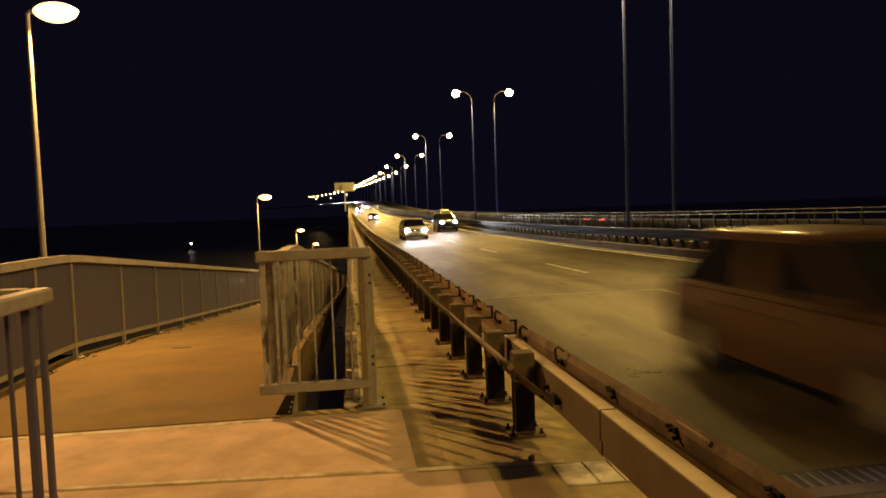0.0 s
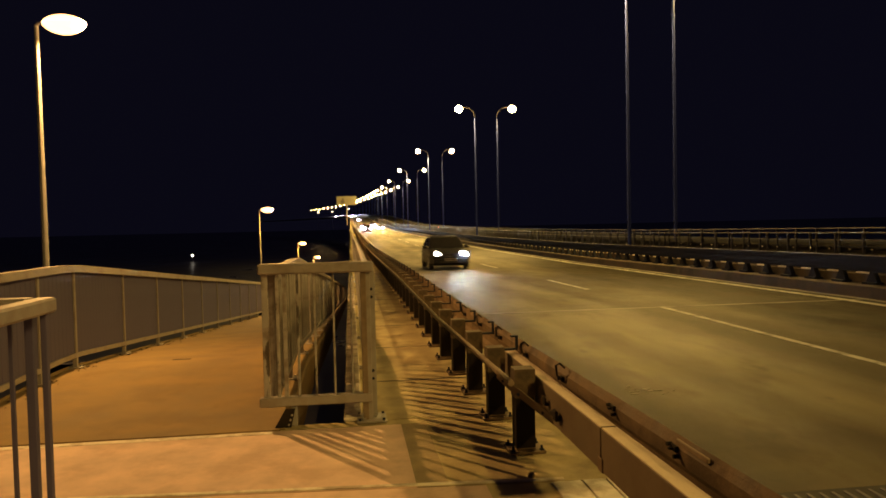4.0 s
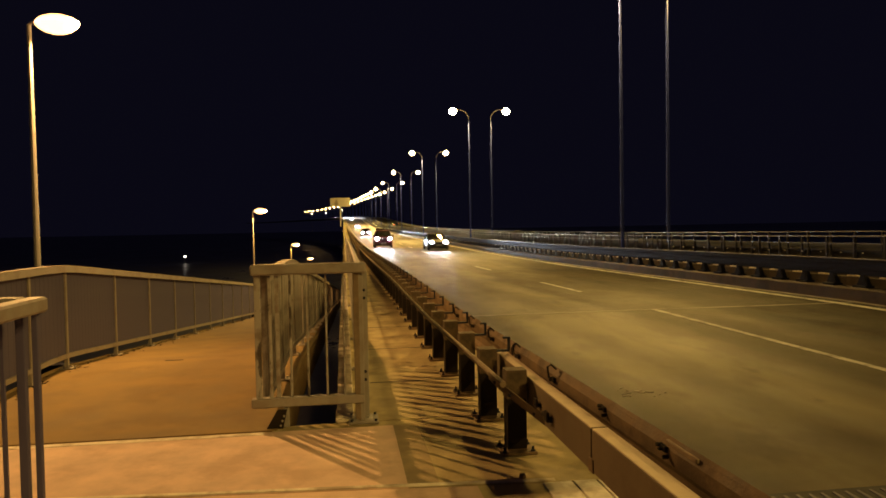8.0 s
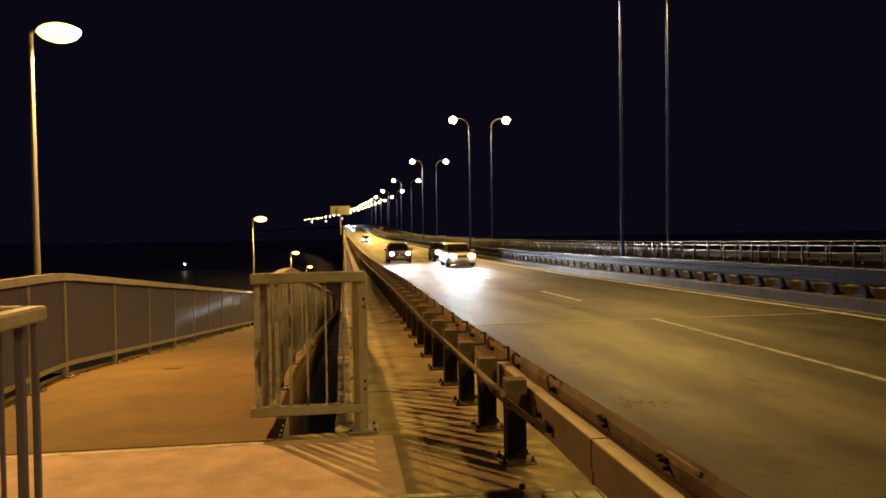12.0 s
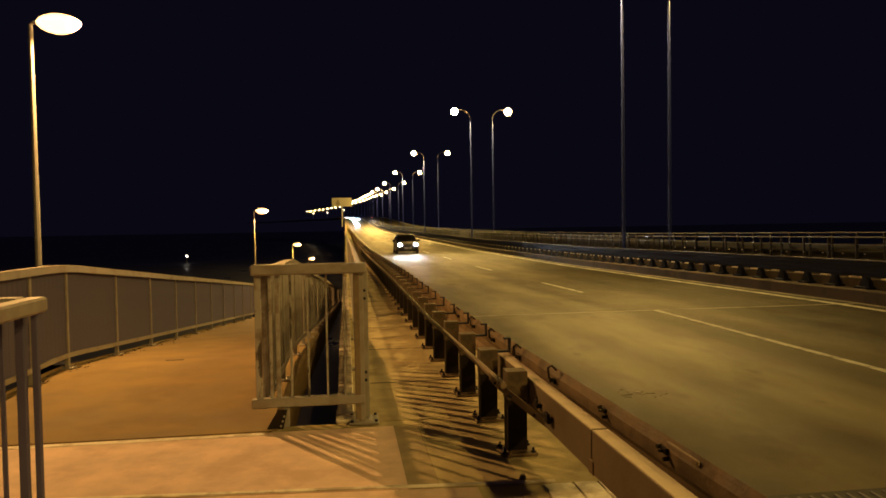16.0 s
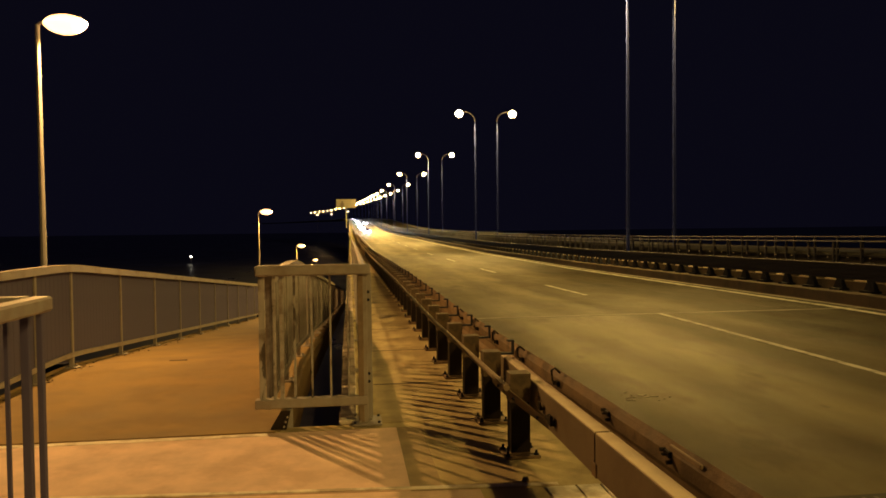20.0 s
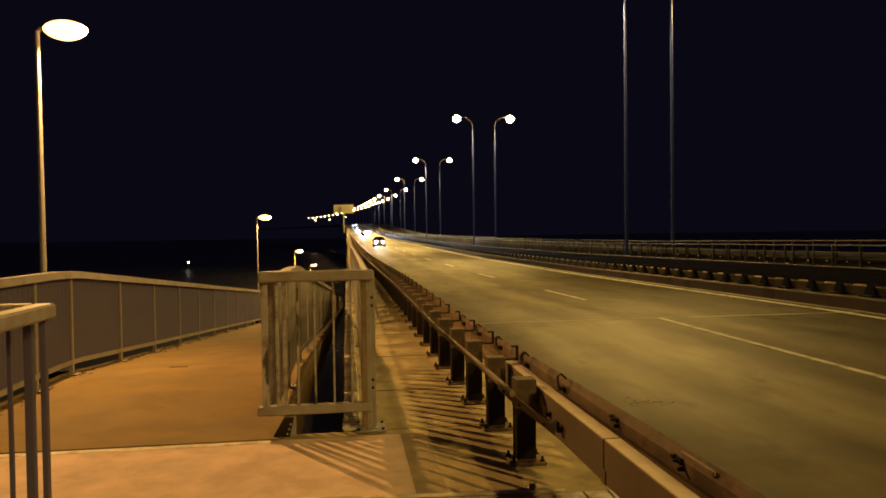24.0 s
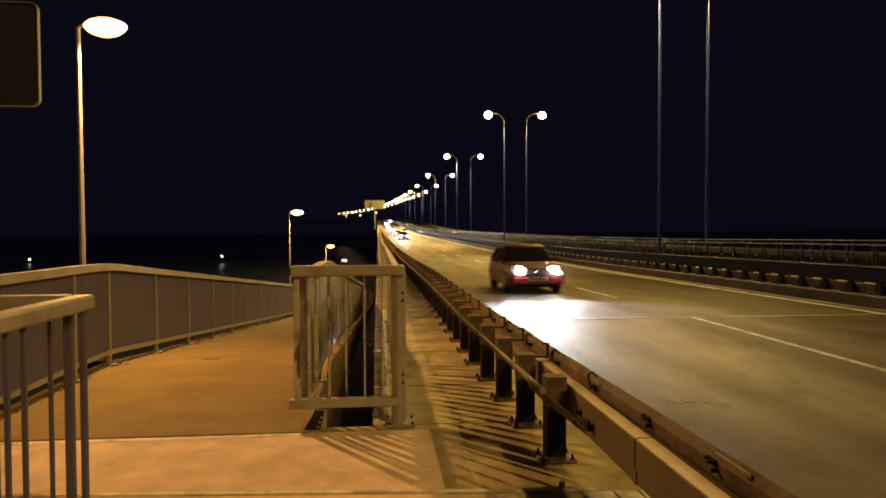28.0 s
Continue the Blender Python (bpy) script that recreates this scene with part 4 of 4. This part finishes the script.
def car(label, color, L=4.15, W=1.72, H=1.46, belt=0.92, hood=0.80, wind=1.02, roof0=1.75, roof1=3.2, rear=3.95, tail=0.95, lamp_x=0.62, lamp_z=0.66,
        lamp_w=0.215, lamp_h=0.14, rack=False, dim=False, beam=1.4, aim=1.5):
    """A car whose front stands at y = 0 and looks along -y."""
    hw = W / 2
    body_paint = paint("car_paint", color)
    c = thing("car", (0, 0, 0), label, "car", "cars on the bridge")

    def ring(y, zb, zt, w):
        half = [(w * 0.84, zb), (w * 0.98, zb + 0.06), (w, zb + 0.22), (w * 0.985, zb + (zt - zb) * 0.72), (w * 0.93, zt - 0.03), (w * 0.80, zt), (w * 0.4, zt + 0.02)]
        return [(x, y, z) for x, z in half] + [(-x, y, z) for x, z in reversed(half)]
    rise = belt - 0.02 - hood
    st = [(0.0, 0.34, hood * 0.80, hw * 0.78), (0.03, 0.27, hood * 0.87, hw * 0.86), (0.10, 0.23, hood * 0.925, hw * 0.93), (0.24, 0.21, hood * 0.965, hw * 0.965),
          (0.48, 0.20, hood + rise * 0.2, hw * 0.985), (0.75, 0.20, hood + rise * 0.62, hw * 0.995), (wind - 0.05, 0.20, belt - 0.02, hw), (wind + 0.3, 0.20, belt, hw), (L * 0.6, 0.20, belt, hw), (rear - 0.2, 0.20, belt, hw),
          (min(rear, L - 0.1), 0.21, max(belt, tail) - 0.01, hw * 0.985), (L - 0.05, 0.26, tail - 0.04, hw * 0.93), (L, 0.36, tail - 0.12, hw * 0.86)]
    part("body", Build().loft([ring(*s) for s in st]), body_paint, c, smooth=True)
    b0, t0, z0, z1 = hw * 0.94, hw * 0.74, belt - 0.02, H
    rr = min(rear, L - 0.08)

    def shell(v, grow=0.0, shrink=1.0):
        """One loop round the cabin at the height v (0: waist, 1: roof's edge), 44 points that begin along the front."""
        w = (b0 + (t0 - b0) * v ** 1.15 + 0.02 * math.sin(math.pi * v) + grow) * shrink
        mid = (roof0 + roof1) / 2
        f, r = wind + (roof0 - wind) * v ** 0.92 - grow, rr + (roof1 - rr) * v ** 1.3 + grow
        f, r = mid + (f - mid) * shrink, mid + (r - mid) * shrink
        z = z0 + (z1 - 0.05 - z0) * v
        rc, bow, out = 0.15 * shrink, 0.11 * shrink, []
        for i in range(9):
            x = (-1 + i / 4) * (w - rc)
            out.append((x, f - bow * (1 - (x / w) ** 2) + bow * 0.3, z))
        for k in range(1, 4):
            a = math.pi / 2 * k / 4
            out.append((w - rc + rc * math.sin(a), f + rc - rc * math.cos(a), z))
        for i in range(9):
            out.append((w, f + rc + (r - f - 2 * rc) * i / 8, z))
        for k in range(1, 4):
            a = math.pi / 2 * k / 4
            out.append((w - rc + rc * math.cos(a), r - rc + rc * math.sin(a), z))
        for i in range(5):
            x = (1 - i / 2) * (w - rc)
            out.append((x, r + 0.04 * shrink * (1 - (x / w) ** 2), z))
        n_front = 9
        for x, y, _ in reversed(out[n_front:n_front + 15]):
            out.append((-x, y, z))
        return out

    crown = [[(x, y, z1 - 0.05 + dz) for x, y, _ in shell(1.0, 0.0, k)] for k, dz in ((0.97, 0.025), (0.90, 0.042), (0.72, 0.052), (0.35, 0.058))]
    part("cabin", Build().loft([shell(v) for v in (0.0, 0.2, 0.4, 0.6, 0.8, 0.93, 1.0)] + crown), body_paint, c, smooth=True)

    def pane(i0, i1, v0, v1):
        """A curved pane that stands proud of the shell between two of its points."""
        rows_ = [[shell(v0 + (v1 - v0) * k / 4, 0.007)[i] for i in range(i0, i1 + 1)] for k in range(5)]
        back = [shell(v0 + (v1 - v0) * k / 4, -0.01)[i] for k in range(5) for i in range(i0, i1 + 1)]
        n, g = i1 - i0 + 1, Build()
        fs = [(r * n + q, r * n + q + 1, (r + 1) * n + q + 1, (r + 1) * n + q) for r in range(4) for q in range(n - 1)]
        edge = list(range(n)) + [r * n + n - 1 for r in range(1, 5)] + list(range(5 * n - 2, 4 * n - 1, -1)) + [r * n for r in range(3, 0, -1)]
        fs += [(edge[k], edge[(k + 1) % len(edge)], edge[(k + 1) % len(edge)] + 5 * n, edge[k] + 5 * n) for k in range(len(edge))]
        return g.add([q for r in rows_ for q in r] + back, fs)
    part("windscreen", pane(-2, 10, 0.05, 0.95), GLASS, c, smooth=True)
    part("rear_window", pane(24, 28, 0.2, 0.9), GLASS, c, smooth=True)
    for i0, i1 in ((12, 15), (16, 20), (32, 36), (37, 40)):
        part("side_window", pane(i0, i1, 0.1, 0.9), GLASS, c, smooth=True)
    for s in (-1, 1):
        x = s * lamp_x
        rings = []
        for i in range(6):
            q = math.pi * i / 5
            r_ = max(0.05, math.sin(q))
            xx = x - lamp_w * math.cos(q)
            y_in = 0.02 + 0.07 * max(0, (abs(xx) - lamp_x) / lamp_w)
            rings.append([(xx, y_in + r_ * 0.016 * math.cos(a), lamp_z + r_ * lamp_h * math.sin(a)) for a in [2 * math.pi * j / 10 for j in range(10)]])
        hl = part("headlight", Build().box(x - lamp_w * 1.1, x + lamp_w * 1.05, 0.03, 0.2, lamp_z - lamp_h * 1.2, lamp_z + lamp_h * 1.2, 0.02), PLASTIC, c)
        part("lens", Build().loft(rings), DIMGLOW if dim and s < 0 else HEADGLOW, hl, "glowing white lens", smooth=True)
        if not (dim and s < 0):
            # an added short open barrel shapes the beam: bulb at its bottom, aimed a little down, wall made to glow
            fall = math.tan(radians(aim))
            oval = lambda rx, rz, y: [(x + rx * math.cos(a), y, lamp_z + y * fall + rz * math.sin(a)) for a in [2 * math.pi * j / 16 for j in range(16)]]
            part("projector", Build().loft([oval(0.056, 0.034, 0.0), oval(0.112, 0.034, -0.16), oval(0.104, 0.025, -0.16), oval(0.05, 0.023, -0.015)], caps=False), HEADGLOW, hl, smooth=True)
            part("bulb", Build().add(oval(0.045, 0.020, -0.018), [tuple(range(16))]), BULB[beam], hl, "bright bulb")
        part("tail_light", Build().box(s * hw * 0.72 - 0.12, s * hw * 0.72 + 0.12, L - 0.08, L + 0.01, tail - 0.30, tail - 0.12, 0.02), TAILGLOW, c, "red tail light")
        mx = s * (hw + 0.09)
        mir = part("wing_mirror", Build().box(mx - 0.10, mx + 0.10, wind + 0.32, wind + 0.42, belt + 0.0, belt + 0.14, 0.03), body_paint, c)
        part("mirror_glass", Build().box(mx - 0.08, mx + 0.08, wind + 0.418, wind + 0.425, belt + 0.02, belt + 0.12), CHROME, mir)
        for yw in (0.78, L - 0.80):
            arch = Build().loft([[(s * (hw * 0.90), yw + 0.37 * math.cos(a), 0.33 + 0.36 * math.sin(a)) for a in [math.pi * k / 12 for k in range(13)]],
                                 [(s * (hw + 0.004), yw + 0.37 * math.cos(a), 0.33 + 0.36 * math.sin(a)) for a in [math.pi * k / 12 for k in range(13)]]])
            part("wheel_arch", arch, PLASTIC, c)
            wh = part("wheel", TYRE, None, c, at=(s * (hw - 0.09), yw, 0.315))
            rim = part("rim", RIM, None, wh)
            rim.rotation_euler = (0, 0, math.pi if s > 0 else 0)
        for yd in (wind + 1.15, wind + 2.05):
            part("door_handle", Build().box(s * (hw - 0.01), s * (hw + 0.02), yd, yd + 0.16, belt - 0.16, belt - 0.13) if s > 0 else Build().box(-hw - 0.02, -hw + 0.01, yd, yd + 0.16, belt - 0.16, belt - 0.13), PLASTIC, c)
        if rack:
            part("roof_rail", Build().tube([(s * 0.5, roof0 + 0.2, H + 0.0), (s * 0.5, roof0 + 0.3, H + 0.06), (s * 0.5, roof1 - 0.3, H + 0.06), (s * 0.5, roof1 - 0.2, H)], 0.02, 6), CHROME, c)
    part("bumper", Build().loft([[(hw * 0.84 * k, -0.06, z) for k, z in ((-1, 0.30), (1, 0.30), (1, 0.47), (-1, 0.47))], [(hw * 0.98 * k, 0.18, z) for k, z in ((-1, 0.24), (1, 0.24), (1, 0.50), (-1, 0.50))]]), body_paint, c)
    part("air_intake", Build().box(-0.42, 0.42, -0.064, -0.05, 0.31, 0.37, 0.0), PLASTIC, c)
    gr = part("grille", Build().box(-lamp_x + lamp_w + 0.03, lamp_x - lamp_w - 0.03, -0.012, 0.05, lamp_z - 0.08, lamp_z + 0.07, 0.008), PLASTIC, c)
    for z in (-0.04, 0.0, 0.04):
        part("slat", Build().box(-lamp_x + lamp_w + 0.05, lamp_x - lamp_w - 0.05, -0.018, -0.010, lamp_z + z - 0.006, lamp_z + z + 0.006), DARKSTEEL, gr)
    part("badge", Build().box(-0.07, 0.07, -0.022, -0.012, lamp_z - 0.02, lamp_z + 0.03, 0.004), CHROME, c, "bright metal badge")
    pl = part("number_plate", Build().box(-0.26, 0.26, -0.075, -0.062, 0.39, 0.50, 0.003), WHITE, c, "pale number plate")
    part("plate_bar", Build().box(-0.20, 0.20, -0.079, -0.0755, 0.42, 0.47), PLASTIC, pl)
    part("sill", Build().box(-hw * 0.8, hw * 0.8, 0.3, L - 0.3, 0.17, 0.24), PLASTIC, c, "dark underside")
    if rack:
        part("roof_box", Build().loft([[(x_ * 0.35, roof0 + 0.25, H + z_) for x_, z_ in ((-1, .06), (1, .06), (1, .14), (-1, .14))], [(x_ * 0.42, roof0 + 0.6, H + z_) for x_, z_ in ((-1, .05), (1, .05), (0.9, .30), (-0.9, .30))],
                                       [(x_ * 0.42, roof1 - 0.1, H + z_) for x_, z_ in ((-1, .05), (1, .05), (0.9, .30), (-0.9, .30))]]), PLASTIC, c, "black roof box")
    return c


BROWN, BEIGE, DARK, BLACK, RED, GREY, WINE, PLUM = (0.058, 0.031, 0.019), (0.27, 0.25, 0.20), (0.014, 0.015, 0.019), (0.007, 0.007, 0.009), (0.060, 0.004, 0.006), (0.010, 0.010, 0.012), (0.04, 0.006, 0.008), (0.034, 0.006, 0.012)
hatch = dict(hood=0.78, belt=0.90, wind=1.18, roof0=1.92)
estate = dict(L=4.4, W=1.74, H=1.45, hood=0.74, belt=0.90, wind=1.05, roof0=1.95, roof1=3.75, rear=4.3, tail=0.98)
sedan = dict(L=4.5, W=1.75, H=1.42, hood=0.77, belt=0.90, wind=1.20, roof0=2.20, roof1=3.05, rear=3.65, tail=0.98)
offroad = dict(L=4.5, W=1.82, H=1.68, belt=1.08, hood=1.0, roof1=3.9, rear=4.4, tail=1.1, lamp_z=0.84, wind=1.15, roof0=1.8)
mpv = dict(L=3.70, W=1.76, H=1.70, belt=1.05, hood=0.96, roof1=3.25, rear=3.62, tail=1.08, lamp_z=0.86, lamp_x=0.66, wind=0.80, roof0=1.45)
small = dict(L=3.9, W=1.66, H=1.41, hood=0.80, belt=0.90, wind=1.15, roof0=1.8, lamp_x=0.53, lamp_w=0.19, lamp_h=0.18, lamp_z=0.64, roof1=3.0, rear=3.75)
# label, paint, shape, extra, lane, time at which its front passes the camera, speed, away
TRAFFIC = (
    ("orange-brown estate car with headlights on, speeding past", BROWN, estate, {"beam": 0.45, "H": 1.50}, 4.50, 0.145, 24.5),
    ("beige estate car with bright headlights on", BEIGE, estate, {"beam": 0.45}, 4.50, 1.785, 27.0),
    ("dark off-road car with a roof box and headlights on", DARK, offroad, {"rack": True, "beam": 0.45}, 8.75, 2.10, 29.7),
    ("dark car with one dim headlight", DARK, hatch, {"dim": True, "beam": 0.45}, 4.20, 5.30, 23.0),
    ("black saloon car with headlights on", BLACK, sedan, {"beam": 0.45}, 7.85, 9.84, 32.0),
    ("dark wine-coloured people carrier with bright headlights on", PLUM, mpv, {"aim": 0.0, "beam": 1.4}, 3.79, 11.115, 22.1),
    ("pale car with very bright headlights", BEIGE, hatch, {"beam": 2.0}, 7.10, 13.70, 25.0),
    ("dark car with headlights on in the far lane", BLACK, sedan, {}, 7.60, 14.30, 23.0),
    ("wine-red hatchback with bright headlights on", WINE, hatch, {}, 4.00, 14.55, 20.0),
    ("grey hatchback with bright headlights on", GREY, hatch, {"beam": 0.45, "lamp_w": 0.18, "lamp_h": 0.17}, 4.63, 18.186, 24.3),
    ("old small red hatchback with round bright headlights", RED, small, {"beam": 0.9, "aim": 6.0}, 4.50, 29.0, 20.0),
    ("dark car far along the bridge with headlights on", GREY, hatch, {}, 4.30, 35.2, 16.0),
    ("pale car far along the bridge with headlights on", BEIGE, sedan, {}, 4.40, 37.4, 16.5),
    ("dark car far along the bridge with headlights on", DARK, estate, {}, 4.30, 41.5, 16.5),
    ("pale car far along the bridge with headlights on", BEIGE, hatch, {}, 7.60, 39.6, 17.0),
    ("dark car far along the bridge with headlights on", BLACK, sedan, {}, 4.30, 44.6, 16.8),
    ("dark car far along the bridge with headlights on", DARK, hatch, {}, 7.70, 52.0, 18.0),
    ("grey car far along the bridge with headlights on", GREY, hatch, {}, 4.30, 48.0, 17.0),
)
fleet = [(car(label, color, **{**shape, **extra}), lane, passing, speed) for label, color, shape, extra, lane, passing, speed in TRAFFIC]
away_car = car("dark saloon car driving away on the opposite carriageway", DARK, **sedan)


def motions():
    """The cars drive along the alignment of the bridge at their own speeds."""
    times = [0.5 * k for k in range(57)]
    for thing_, lane, passing, speed in fleet:
        rows = []
        for t in times:
            y = (passing - t) * speed
            rise = math.degrees(math.atan2(road_z(y + 4) - road_z(y), 4))
            turn = math.degrees(math.atan2(bend(y) - bend(y + 4), 4))
            rows.append((t, pose(lane + bend(y), y, road_z(y) + 0.004, rise, 0, turn)))
        walk(thing_, rows)
    rows = []
    for t in times:
        y = 58 + 26.0 * t
        turn = math.degrees(math.atan2(bend(y) - bend(y + 4), 4))
        rows.append((t, pose(19.0 + bend(y), y, road_z(y) + 0.004, 0, 0, 180 + turn)))
    walk(away_car, rows)


motions()
